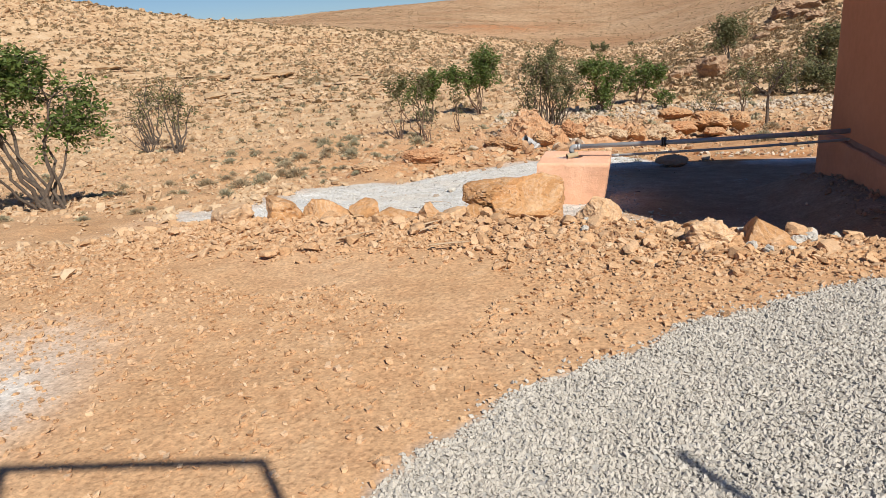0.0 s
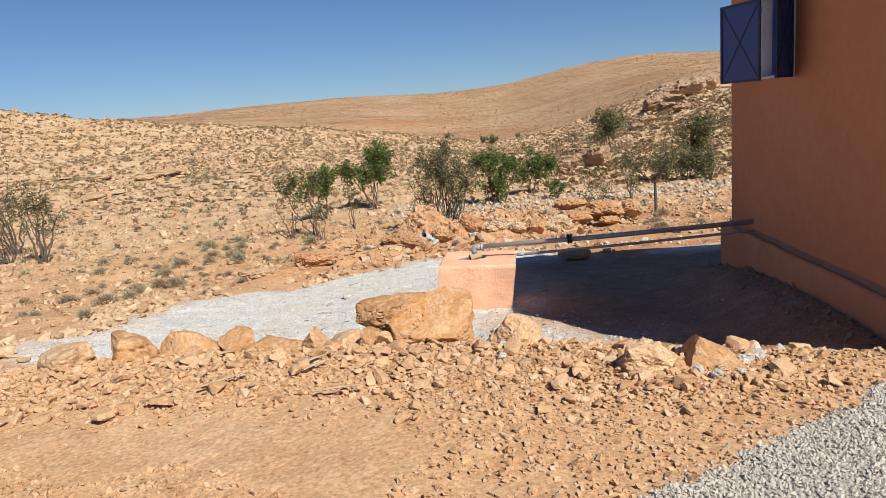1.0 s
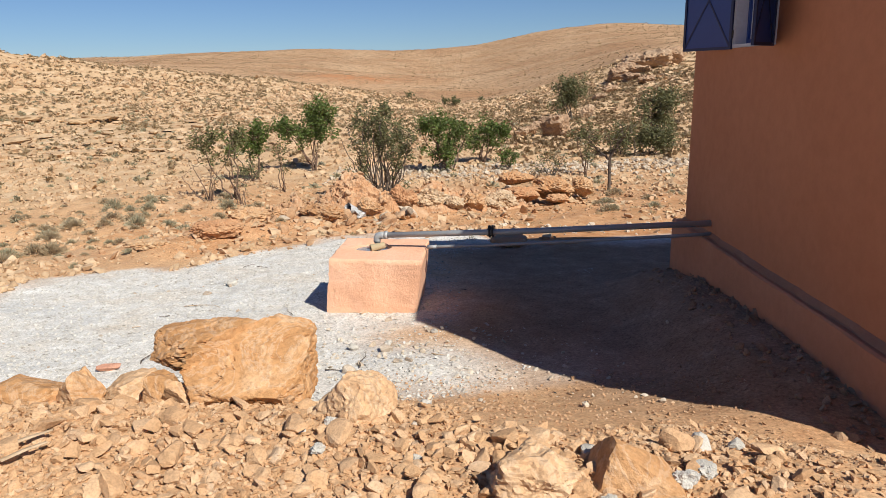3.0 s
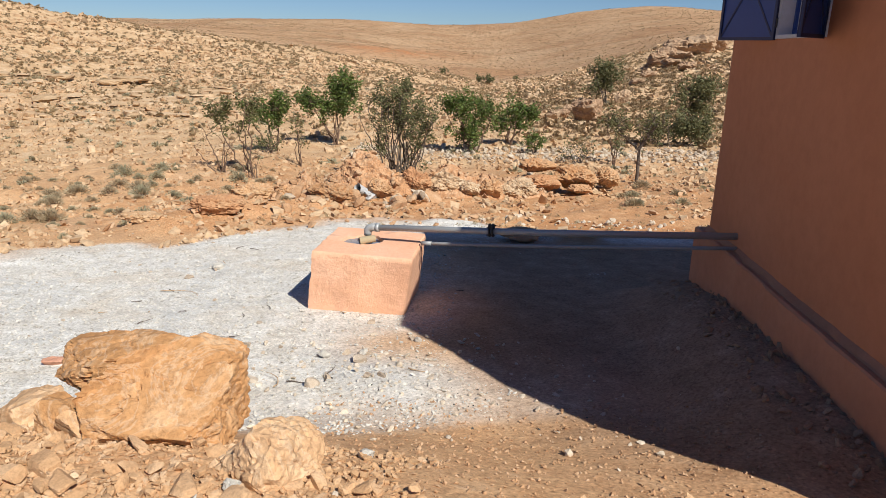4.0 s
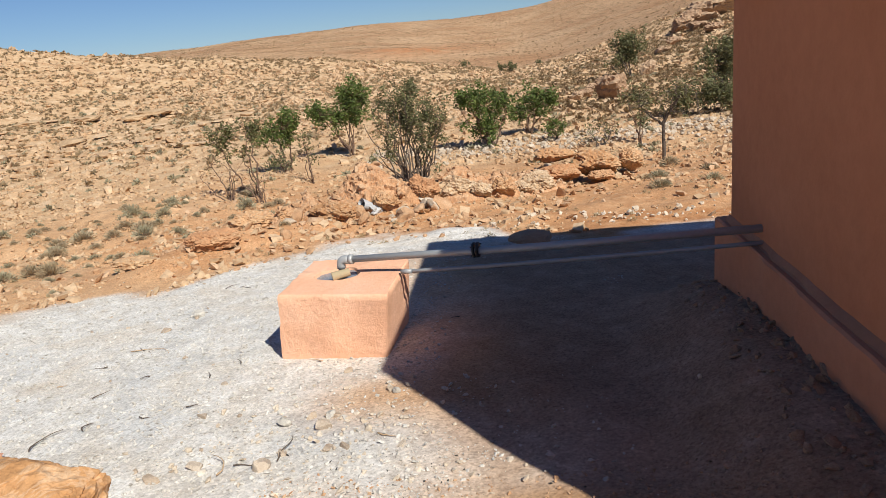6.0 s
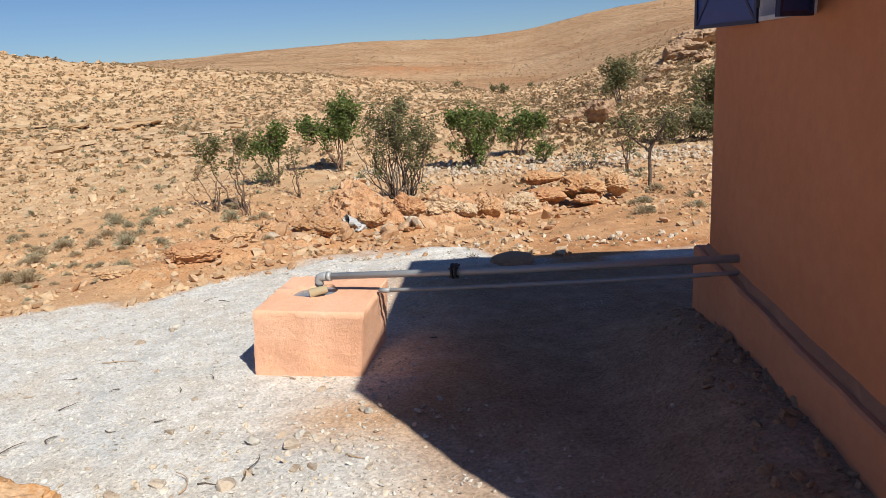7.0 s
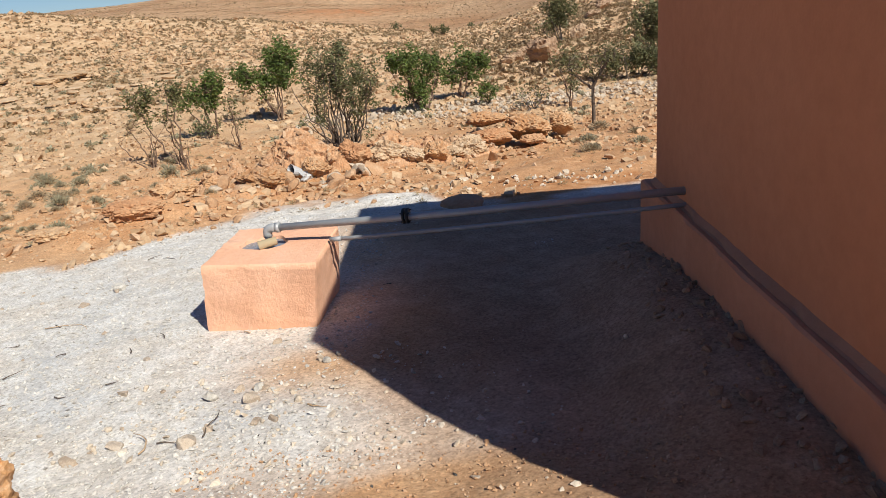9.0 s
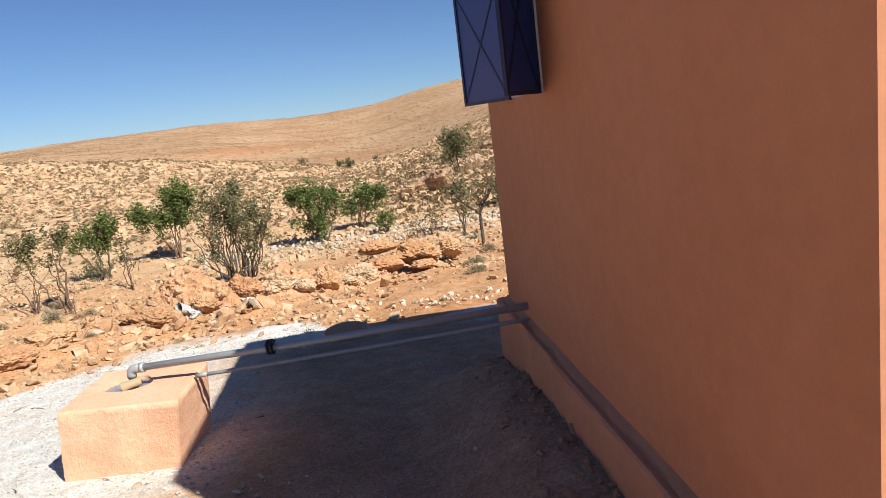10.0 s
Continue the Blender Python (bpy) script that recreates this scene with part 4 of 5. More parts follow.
x, y = x[keep], y[keep]
scatter("yard_chips", (x, y, 0.004 + 0.019 * r.uniform(0, 1, len(x)) ** 2.6), M_RUBBLE_STUFF, -1, 6, flat=(0.35, 0.75), sink=0.2, cuts=3, variants=40, label="small ochre stone chips trodden into the soil", category="stone chips")
# grey gravel
n = 155000
x, y = r.uniform(-1.3, 3.6, n), r.uniform(1.75, 5.35, n)
ex = np.interp(x, [p[0] for p in GRAVEL_EDGE], [p[1] for p in GRAVEL_EDGE])
stray = np.exp(-np.maximum(y - ex, 0) / 0.12) * 0.10
keep = (np.maximum(gravel_cover(x, y), stray) > r.uniform(0.02, 0.95, n)) & (x < 0.95 * y + 0.7) & (y < 5.3) & ((y < 4.9) | (x > 2.2))
x, y = x[keep], y[keep]
scatter("gravel", (x, y, 0.005 + 0.008 * r.uniform(0, 1, len(x)) ** 1.8), M_GRAVEL, 0, 7, flat=(0.75, 1.05), long=(0.85, 1.15), sink=0.15, variants=60, cuts=0, label="layer of loose pale grey crushed gravel", category="gravel")
# grit and stones on the pale pad
n = 48000
x, y = r.uniform(-6, 2.6, n), 6.6 + 8.0 * r.uniform(0, 1, n) ** 1.5
keep = (pad_cover(x, y) > r.uniform(0.0, 1.0, n)) & ((x < 0.5) | (pad_cover(x, y) > 0.45))
x, y = x[keep], y[keep]
scatter("pad_grit", (x, y, 0.005 + 0.013 * r.uniform(0, 1, len(x)) ** 3), M_CHALK, 0, 8, flat=(0.4, 0.8), sink=0.2, cuts=0, label="pale grit scattered on the crushed-stone pad", category="grit")
PAD_STONES = [mesh_of("pad_stone", rock_shape(3, 700 + k, 7, 0.02, (1.0, r.uniform(0.55, 0.95), r.uniform(0.3, 0.6)), (0.45, 0.95), 8.0), ICO[3][1], M_PAD_STONE) for k in range(14)]
PAD_SPOTS = ((-2.48, 11.18, 0.075), (-2.63, 10.75, 0.055), (-1.14, 8.51, 0.045), (-0.86, 8.49, 0.022), (-0.87, 7.8, 0.05), (-1.09, 7.68, 0.06), (-0.38, 7.74, 0.065), (-0.29, 8.42, 0.05), (-0.16, 8.23, 0.085), (-0.13, 8.4, 0.055), (-0.03, 7.92, 0.045),
             (0.07, 7.93, 0.04), (-0.22, 9.2, 0.04), (-0.15, 8.87, 0.035), (0.5, 8.52, 0.025), (0.21, 8.79, 0.035), (-1.95, 9.84, 0.025), (-1.24, 9.11, 0.03), (0.43, 7.93, 0.03), (-3.62, 10.96, 0.03), (-3.2, 11.0, 0.03), (-0.33, 7.9, 0.05))
for k in range(140):
    x, y, size = PAD_SPOTS[k] if k < len(PAD_SPOTS) else (r.uniform(-5, 2.0), r.uniform(6.9, 13.5), 0.008 + 0.022 * r.uniform() ** 2.2)
    ob = tagged(new("pad_stone", PAD_STONES[k % 14]), "small loose buff stone lying on the pale pad", "stone", "stones on the pad")
    ob.matrix_world = pose(x, y, ground_z(x, y) + 0.2 * size, r.normal(0, 8), r.normal(0, 8), r.uniform(0, 360)) @ Matrix.Diagonal((size, size, size, 1))
n = 520
x, y = 0.1 + 0.85 * r.normal(0, 1, n), 7.95 + 0.6 * r.normal(0, 1, n)
scatter("pad_debris", (x, y, 0.006 + 0.025 * r.uniform(0, 1, n) ** 3.5), M_PALE, 1, 17, flat=(0.35, 0.8), sink=0.15, label="pale pebbles and broken plaster strewn before the block", category="debris")
n = 70
x, y = 0.45 + 0.4 * r.normal(0, 1, n), 7.55 + 0.22 * r.normal(0, 1, n)
scatter("charcoal", (x, y, 0.004 + 0.012 * r.uniform(0, 1, n) ** 2.5), M_IRON, 0, 18, flat=(0.3, 0.7), sink=0.1, label="bits of dark charcoal on the pad", category="debris")
n = 4200
x, y = r.uniform(-0.3, 2.4, n), 5.2 + 2.4 * r.uniform(0, 1, n)
scatter("slope_grit", (x, y, 0.003 + 0.011 * r.uniform(0, 1, n) ** 3), M_BANK, 0, 45, flat=(0.5, 0.9), sink=0.15, cuts=0, label="pale grit and chips on the slope down to the pad", category="grit")
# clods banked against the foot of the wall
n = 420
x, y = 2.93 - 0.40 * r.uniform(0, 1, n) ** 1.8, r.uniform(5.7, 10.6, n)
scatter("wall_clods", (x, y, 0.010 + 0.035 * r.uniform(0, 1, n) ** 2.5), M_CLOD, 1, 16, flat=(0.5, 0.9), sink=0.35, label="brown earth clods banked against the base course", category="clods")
# white stones here and there
for k, (x, y, s) in enumerate(((-2.45, 11.2, 0.09), (-0.15, 8.4, 0.06), (0.25, 8.75, 0.05), (-0.45, 8.3, 0.07), (0.02, 5.9, 0.07), (1.02, 5.22, 0.06), (0.30, 6.02, 0.05), (1.55, 5.42, 0.09), (1.45, 5.1, 0.07), (1.72, 5.45, 0.06))):
    boulder("white_stone", x, y, (s * 1.5, s * 1.2, s), 120 + k, "whitish crumb of plaster or stone on the soil", "stone", M_WHITE, turn=k * 61, sink=0.15, level=2, group="white stones")
boulder("brick", -2.50, 8.05, (0.2, 0.1, 0.06), 5, "broken piece of red brick on the pad", "brick", M_BRICK, turn=20, sink=0.1, level=3, cuts=14)

for k, (x, y, s) in enumerate(((-0.10, 5.48, 0.075), (-0.12, 5.24, 0.085), (-0.22, 5.40, 0.05), (0.30, 5.20, 0.05), (1.02, 4.86, 0.10), (1.12, 4.80, 0.09), (1.36, 5.03, 0.12), (1.46, 5.10, 0.10), (0.93, 5.0, 0.07), (1.28, 4.86, 0.06))):
    boulder("concrete_crumb", x, y, (s * 0.95, s * 0.8, s * 0.65), 150 + k, "broken lump of pale gravelly concrete in the rubble", "rubble", M_WHITE, turn=k * 61, sink=0.1, level=4, cuts=5, chip=0.1, crag=0.4, group="concrete crumbs")
for k, (x, y, turn, length) in enumerate(((-1.50, 5.22, 40, 0.24), (-1.42, 5.16, 44, 0.18), (-2.05, 4.95, 34, 0.32), (-1.25, 4.80, 3, 0.30))):
    v, f = tube([(0, 0, 0), (length * 0.5, 0.008, 0.004), (length, 0.0, 0.01)], (0.011, 0.012, 0.007), 5)
    ob = tagged(new("wood_splinter", mesh_of("wood_splinter", v * (1, 1.3, 0.6), f, M_SPLINT)), "weathered splinter of grey-brown wood in the rubble", "wood scrap", "wood splinters")
    ob.matrix_world = pose(x, y, ground_z(x, y) + 0.05, 0, -3, turn)

# ---------------------------------------------------------------- the bank of red rocks behind the pad
# the heap of crumbling earth that the rocks stick out of: humps of x, y, height, half widths, squareness
HUMPS = ((-1.85, 17.5, 1.0, 0.74, 0.62, 3.0), (-2.98, 17.1, 0.72, 0.24, 0.30, 2.6), (-3.25, 16.9, 0.42, 0.62, 0.5, 2.2), (-3.85, 16.2, 0.30, 0.55, 0.5, 2.0), (-2.35, 16.8, 0.45, 0.6, 0.5, 2.5),
         (-1.1, 17.3, 0.52, 0.46, 0.45, 2.6), (-0.55, 17.6, 0.50, 0.5, 0.45, 2.2), (0.0, 17.85, 0.70, 0.58, 0.6, 2.6), (0.75, 18.1, 0.40, 0.6, 0.5, 2.2), (1.5, 18.7, 0.30, 0.6, 0.5, 2.0), (-4.4, 15.1, 0.22, 0.5, 0.4, 2.0))


def earth_heap():
    x, y = (a.ravel() for a in np.meshgrid(np.linspace(-5.2, 2.5, 330), np.linspace(14.4, 19.6, 210)))
    wx, wy = x + 0.07 * fbm(x * 1.6, y * 1.6, 0, 2, 141), y + 0.07 * fbm(x * 1.6, y * 1.6, 5, 2, 142)
    h = np.zeros_like(x)
    for hx, hy, top, rx, ry, square in HUMPS:
        d = (np.abs((wx - hx) / rx) ** square + np.abs((wy - hy) / ry) ** square) ** (1 / square)
        h = np.maximum(h, top * np.sqrt(np.clip(1.12 - d, 0, 1)))
    z = land(x, y) - 0.03 + h
    # the face crumbles: knobs, hollows and cracks worked in along the slope
    gy, gx = np.gradient(z.reshape(210, 330), 5.2 / 209, 7.7 / 329)
    out = np.stack([-np.clip(gx.ravel(), -3, 3), -np.clip(gy.ravel(), -3, 3), np.ones_like(x)], 1)
    out /= np.linalg.norm(out, axis=1)[:, None]
    crack = np.exp(-(fbm(x * 1.5, y * 1.5, z * 1.5, 4, 143) / 0.045) ** 2)
    knobs = 0.06 * fbm(x * 1.5, y * 1.5, z * 1.5, 3, 144) - 0.05 * np.abs(fbm(x * 3.6, y * 3.6, z * 3.6, 4, 145, 0.6)) + 0.03 * fbm(x * 11, y * 11, z * 11, 3, 146, 0.6)
    v3 = np.stack([x, y, z], 1) + out * ((knobs - 0.07 * crack) * smooth(0.05, 0.25, h))[:, None]
    i, j = (a.ravel() for a in np.meshgrid(np.arange(329), np.arange(209)))
    faces = np.stack([j * 330 + i, j * 330 + i + 1, (j + 1) * 330 + i + 1, (j + 1) * 330 + i], 1)
    faces = faces[h[faces].max(1) > 0.02]
    used, inverse = np.unique(faces, return_inverse=True)
    v = v3[used]
    ob = new("earth_bank", mesh_of("earth_bank", v, inverse.reshape(faces.shape), M_BANK_EARTH))
    tagged(ob, "crumbling bank of orange-red earth and soft rock with dark cracks", "bank", kind="structure")
    # loose pieces that lie on it
    r = np.random.default_rng(147)
    pick = v3[r.permutation(np.flatnonzero((h > 0.05) & (out[:, 2] > 0.45)))[:900]]
    scatter("heap_stones", (pick[:, 0], pick[:, 1], 0.012 + 0.075 * r.uniform(0, 1, len(pick)) ** 3), M_BANK, 2, 48, flat=(0.45, 0.9), sink=0.25, boxy=4.0, cuts=7, label="loose broken pieces lying on the red bank", category="rocks", on=pick[:, 2])


earth_heap()
# x, y, size, seed, height above the soil, hollow beneath, label
BANK = (
    (-2.25, 16.25, (1.0, 0.5, 0.42), 203, 0.0, False, "blocky ochre rock at the foot of the bank"), (-0.62, 17.15, (0.62, 0.5, 0.62), 204, 0.0, True, "dark red hollowed rock in the bank"),
    (-0.05, 17.5, (0.85, 0.6, 0.62), 205, 0.06, False, "pale streaked rock in the bank"), (0.42, 17.35, (0.5, 0.4, 0.36), 218, 0.0, True, "blocky ochre rock lying among rubble"),
    (0.85, 17.55, (0.52, 0.4, 0.42), 207, 0.0, True, "small rounded red rock in the bank"), (1.22, 17.95, (0.55, 0.45, 0.32), 215, 0.0, True, "ochre rock lying among rubble"), (1.5, 18.45, (0.8, 0.6, 0.46), 206, 0.0, False, "pale ochre rock at the foot of the pile"),
    (2.0, 19.15, (0.95, 0.65, 0.42), 209, 0.0, True, "orange-red boulder low in the pile"), (1.93, 19.45, (0.90, 0.65, 0.36), 208, 0.30, True, "overhanging red-brown boulder on top of the pile"),
    (2.78, 19.5, (1.2, 0.85, 0.62), 210, 0.10, True, "large pale-topped red boulder hollow beneath"), (2.9, 19.05, (0.6, 0.42, 0.28), 221, 0.0, True, "small orange-red rock low in the pile"),
    (3.62, 19.75, (0.62, 0.6, 0.56), 211, 0.06, True, "upright red boulder at the end of the pile"), (-3.75, 14.5, (0.95, 0.5, 0.34), 212, 0.0, False, "long red-brown rock at the edge of the pad"),
    (-3.45, 15.5, (0.8, 0.6, 0.36), 213, 0.0, False, "ochre rock in the red bank"), (-4.75, 13.95, (0.9, 0.5, 0.20), 214, 0.0, False, "flat pale rock at the edge of the pad"),
    (-1.35, 16.75, (0.62, 0.4, 0.42), 219, 0.0, True, "flat-sided ochre rock leaning on the bank"), (-3.0, 16.15, (0.5, 0.4, 0.3), 220, 0.0, False, "small red rock on the bank"))
UNDERCUT = ((0.1, -0.62, -0.78, 0.50), (-0.6, -0.35, -0.72, 0.62))
for x, y, size, seed, lift, hollow, label in BANK:
    boulder("bank_boulder", x, y, size, seed, label, "boulder", M_RED_EARTH if seed in (204, 209, 221, 212) else M_STREAK if seed in (205, 206, 218, 215) else M_RED, turn=seed * 37 % 50 - 25, sink=0.06 if hollow else 0.14, z=ground_z(x, y) + lift,
            level=5, cuts=4, chip=0.22, depth=(0.75, 1.05), boxy=2.3, crag=0.16, groove=0.16, rough=0.10, planes=UNDERCUT if hollow else (), group="boulders of the red bank")
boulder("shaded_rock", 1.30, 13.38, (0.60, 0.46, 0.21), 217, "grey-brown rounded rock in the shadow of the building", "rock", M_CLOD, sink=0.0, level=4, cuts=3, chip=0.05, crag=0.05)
r = np.random.default_rng(202)
n = 5200
x, y = r.uniform(-6.5, 6.5, n), r.uniform(13.3, 21.5, n)
line = 16.3 + 0.55 * x * (x > 0) + 0.75 * np.minimum(x, 0) * 0.9
keep = (r.uniform(0, 1, n) < 0.9 * np.exp(-((y - line - 0.5) / 1.2) ** 2) + 0.12) & ((y > 14.4) | (x < -2))
x, y = x[keep], y[keep]
scatter("bank_rubble", (x, y, 0.012 + 0.08 * r.uniform(0, 1, len(x)) ** 5), M_BANK, 1, 10, flat=(0.4, 0.85), sink=0.2, boxy=6.0, cuts=5, label="ochre and pale rubble along the red bank", category="rubble")
n = 140
x, y = 2.6 + 1.3 * r.normal(0, 1, n), 15.0 + 0.1 * r.normal(0, 1, n)
scatter("bank_pale_rubble", (x, y + 0.35 * r.normal(0, 1, n), 0.015 + 0.05 * r.uniform(0, 1, n) ** 2.5), M_PALE, 1, 11, flat=(0.5, 0.9), sink=0.2, label="heap of pale broken stones at the back of the pad", category="rubble")
for name, mat, seed, n in (("bank_blocks", M_BANK, 41, 170), ("bank_pale_blocks", M_TERRACE, 42, 60)):
    x = r.uniform(-3.1, 4.2, n)
    y = np.where(x < 0, 17.6 + 0.72 * x, 17.9 + 1.0 * x) + 0.5 * r.normal(0, 1, n)
    scatter(name, (x, y, 0.03 + 0.15 * r.uniform(0, 1, n) ** 3.0), mat, 2, seed, flat=(0.5, 0.95), sink=0.28, boxy=3.0, cuts=9, label="broken rocks heaped along the red bank", category="rocks")
# stones pushed to the rim of the pad
n = 26000
x, y = r.uniform(-7.5, 0.5, n), r.uniform(6.6, 15.6, n)
rim = pad_cover(x, y)
keep = (rim > 0.06) & (rim < 0.6) & (x + 0.6 * y < 5.5) & (y > 8.0) & (fbm(x * 0.7, y * 0.7, 0, 2, 43) > -0.15)
x, y = x[keep][:480], y[keep][:480]
scatter("rim_stones", (x, y, 0.012 + 0.085 * r.uniform(0, 1, len(x)) ** 3.2), M_HILL, 1, 44, flat=(0.35, 0.8), sink=0.2, boxy=6.0, cuts=5, label="stones pushed to the rim of the pad", category="stones")
# a pale stony terrace under the trees
n = 2000
x, y = r.uniform(-4, 14, n), 27.6 + r.normal(0, 1.0, n)
y = y + 0.10 * x
scatter("pale_terrace", (x, y, 0.03 + 0.10 * r.uniform(0, 1, n) ** 2.5), M_TERRACE, 1, 12, flat=(0.5, 0.9), sink=0.2, label="pale heaped stones of an old terrace", category="stones")
# hillside stones, lying in broken ledges
n = 72000
x, y = polar(r, n, 19, 98, -62, 30, 0.75)
rad = np.hypot(x - HUB[0], y - HUB[1])
ledge = fbm(x * 0.10, y * 0.10, land(x, y) * 1.3, 3, 91)
keep = r.uniform(0, 1, n) < smooth(-0.35, 0.5, ledge)
x, y, rad = x[keep], y[keep], rad[keep]
scatter("hill_stones", (x, y, (0.03 + 0.135 * r.uniform(0, 1, len(x)) ** 4.5) * (0.55 + rad / 65)), M_HILL, -1, 13, flat=(0.4, 0.85), long=(0.7, 1.5), sink=0.25, variants=60, cuts=2, label="weathered limestone slabs and stones over the hillsides", category="stones")
# stones strewn over the flats in front of the hills
n = 20000
x, y = polar(r, n, 10.5, 32, -62, 24, 0.9)
keep = (pad_cover(x, y) < 0.15) & ((x < -4.8) | (y > 13.2)) & (fbm(x * 0.35, y * 0.35, 0, 3, 95) > -0.35) & ~((x > 2.5) & (y < 12))
x, y = x[keep], y[keep]
scatter("flat_stones", (x, y, 0.015 + 0.075 * r.uniform(0, 1, len(x)) ** 3.5), M_HILL, -1, 15, flat=(0.35, 0.8), long=(0.7, 1.4), sink=0.2, variants=40, cuts=2, label="small limestone pieces strewn over the flats", category="stones")
n = 2200
x, y = r.uniform(-11.5, -3.9, n), r.uniform(4.2, 13.5, n)
keep = (pad_cover(x, y) < 0.2) & (fbm(x * 0.8, y * 0.8, 0, 3, 97) > -0.3)
x, y = x[keep], y[keep]
scatter("side_stones", (x, y, 0.008 + 0.06 * r.uniform(0, 1, len(x)) ** 4), M_HILL, 1, 19, flat=(0.35, 0.8), sink=0.2, label="stones and chips strewn over the side of the yard", category="stones")
# boulders of the rocky slope
SLOPE = ((7.4, 37.5, 1.55, 1.35), (10.1, 49, 1.2, 1.15), (13.2, 80, 3.0, 1.9), (14.0, 84, 3.6, 2.5), (14.9, 85, 3.2, 2.1), (12.6, 79, 2.1, 1.7), (15.6, 84, 3.6, 2.2), (14.4, 80, 2.4, 1.2), (6.9, 44, 1.1, 0.7), (13.7, 77, 2.2, 0.9), (16.6, 86, 3.2, 2.2), (5.6, 40, 0.8, 0.6), (4.8, 39, 0.7, 0.55), (12.0, 70, 1.6, 0.8), (11.2, 62, 1.2, 0.7), (14.8, 72, 1.8, 1.0), (6.0, 42, 0.8, 0.6))
for k, (az, rad, w, h) in enumerate(SLOPE):
    x, y = HUB[0] + rad * math.sin(radians(az)), HUB[1] + rad * math.cos(radians(az))
    boulder("hill_boulder", x, y, (w, w * 0.8, h), 260 + k, "weathered red-brown boulder on the rocky slope", "boulder", M_CRAG, turn=k * 53 % 70 - 35, sink=0.08, level=4, cuts=8, chip=0.1, depth=(0.75, 1.1), boxy=5.0, crag=0.3, groove=0.14, rough=0.09, planes=((0.1, -0.75, -0.66, 0.55), (-0.5, -0.5, 0.7, 0.95)), group="boulders on the slope")
# beds of rock jutting out of the hillside, hollow beneath
def slab(seed, w, d, h):
    v = rock_shape(2, seed, 8, 0.10, (1, 1, 1), (0.7, 1.1), 4.0, ((0.0, -0.8, -0.6, 1.0),))
    return v * (w / 2, d / 2, h / 2)


for k, (az, rad, w, gap) in enumerate(((-29.2, 55.5, 1.6, 0.20), (-27.8, 55.7, 2.3, 0.36), (-26.6, 55.9, 0.8, 0.15), (-36.2, 60, 1.8, 0.18), (-33.5, 47, 1.4, 0.14), (-32.4, 58, 1.9, 0.20), (-40, 66, 1.9, 0.18), (-38.4, 44, 1.1, 0.12))):
    x, y = HUB[0] + rad * math.sin(radians(az)), HUB[1] + rad * math.cos(radians(az))
    ob = tagged(new("rock_ledge", mesh_of("rock_ledge", rock_shape(3, 290 + k, 8, 0.16, (w / 2, 0.85, 0.20), (0.7, 1.1), 3.5), ICO[3][1], M_HILL_ONE)), "jutting limestone ledge with a dark hollow beneath", "rock ledge", "ledges of the hillside")
    ob.matrix_world = pose(x, y, ground_z(x - 0.7 * math.sin(radians(az)), y - 0.7 * math.cos(radians(az))) + gap + 0.08, 0, 0, -az + k * 7 % 12 - 6)
r = np.random.default_rng(292)
beds, base = [], 0
for k in range(56):
    az, rad = r.uniform(-50, -20), 36 + 46 * r.uniform() ** 1.4
    for j in range(r.integers(2, 9)):
        a = radians(az + (j + r.uniform(-0.4, 0.4)) * 52 / rad)
        q = rad + r.normal(0, 0.9)
        x, y = HUB[0] + q * math.sin(a), HUB[1] + q * math.cos(a)
        yaw = -a + r.normal(0, 0.2)
        v = slab(2900 + (k * 5 + j) % 30, r.uniform(0.25, 1.0), r.uniform(0.7, 1.3), r.uniform(0.10, 0.26))
        front = ground_z(x - 0.4 * math.sin(a), y - 0.4 * math.cos(a))
        rot = np.array(((math.cos(yaw), math.sin(yaw), 0), (-math.sin(yaw), math.cos(yaw), 0), (0, 0, 1)))
        beds.append((v @ rot + (x, y, front + r.uniform(-0.02, 0.13)), ICO[2][1]))
tagged(new("hill_beds", mesh_of("hill_beds", *join(beds), M_HILL)), "broken beds of limestone stepping along the hillside", "rock ledges", kind="stuff")


# ---------------------------------------------------------------- trees and scrub
def limb(r, a, b, radius, tip, sides, sag=0.0, n=6, wander=0.05):
    """A tapered, wandering limb from a to b."""
    a, b = np.asarray(a, float), np.asarray(b, float)
    t = np.linspace(0, 1, n + 1)[:, None]
    span = np.linalg.norm(b - a)
    mid = (a + b) / 2 + np.array([0, 0, sag * span]) + r.normal(0, wander, 3) * span
    pts = (1 - t) ** 2 * a + 2 * t * (1 - t) * mid + t * t * b
    pts[1:-1] += r.normal(0, wander * 0.3 * span, (n - 1, 3))
    return pts, tube(pts, np.linspace(radius, tip, n + 1), sides, caps=False)


def leaves_at(r, centres, each, spread, size, droop=0.0):
    """Folded leaf blades, two triangles each, round the twig ends."""
    c = np.repeat(centres, each, 0)
    count = len(c)
    c = c + r.normal(0, spread, (count, 3)) * (0.9, 0.9, 1.15)
    a = r.normal(size=(count, 3))
    a[:, 2] = a[:, 2] * 0.6 - droop
    a /= np.linalg.norm(a, axis=1)[:, None]
    b = np.cross(a, r.normal(size=(count, 3)))
    b /= np.linalg.norm(b, axis=1)[:, None] + 1e-9
    s = size * r.uniform(0.6, 1.3, count)[:, None]
    v = np.stack([c - a * s, c + b * s * 0.45, c + a * s, c - b * s * 0.45], 1)
    f = np.arange(count * 4).reshape(count, 4)
    return v.reshape(-1, 3), np.concatenate([f[:, [0, 1, 2]], f[:, [0, 2, 3]]])


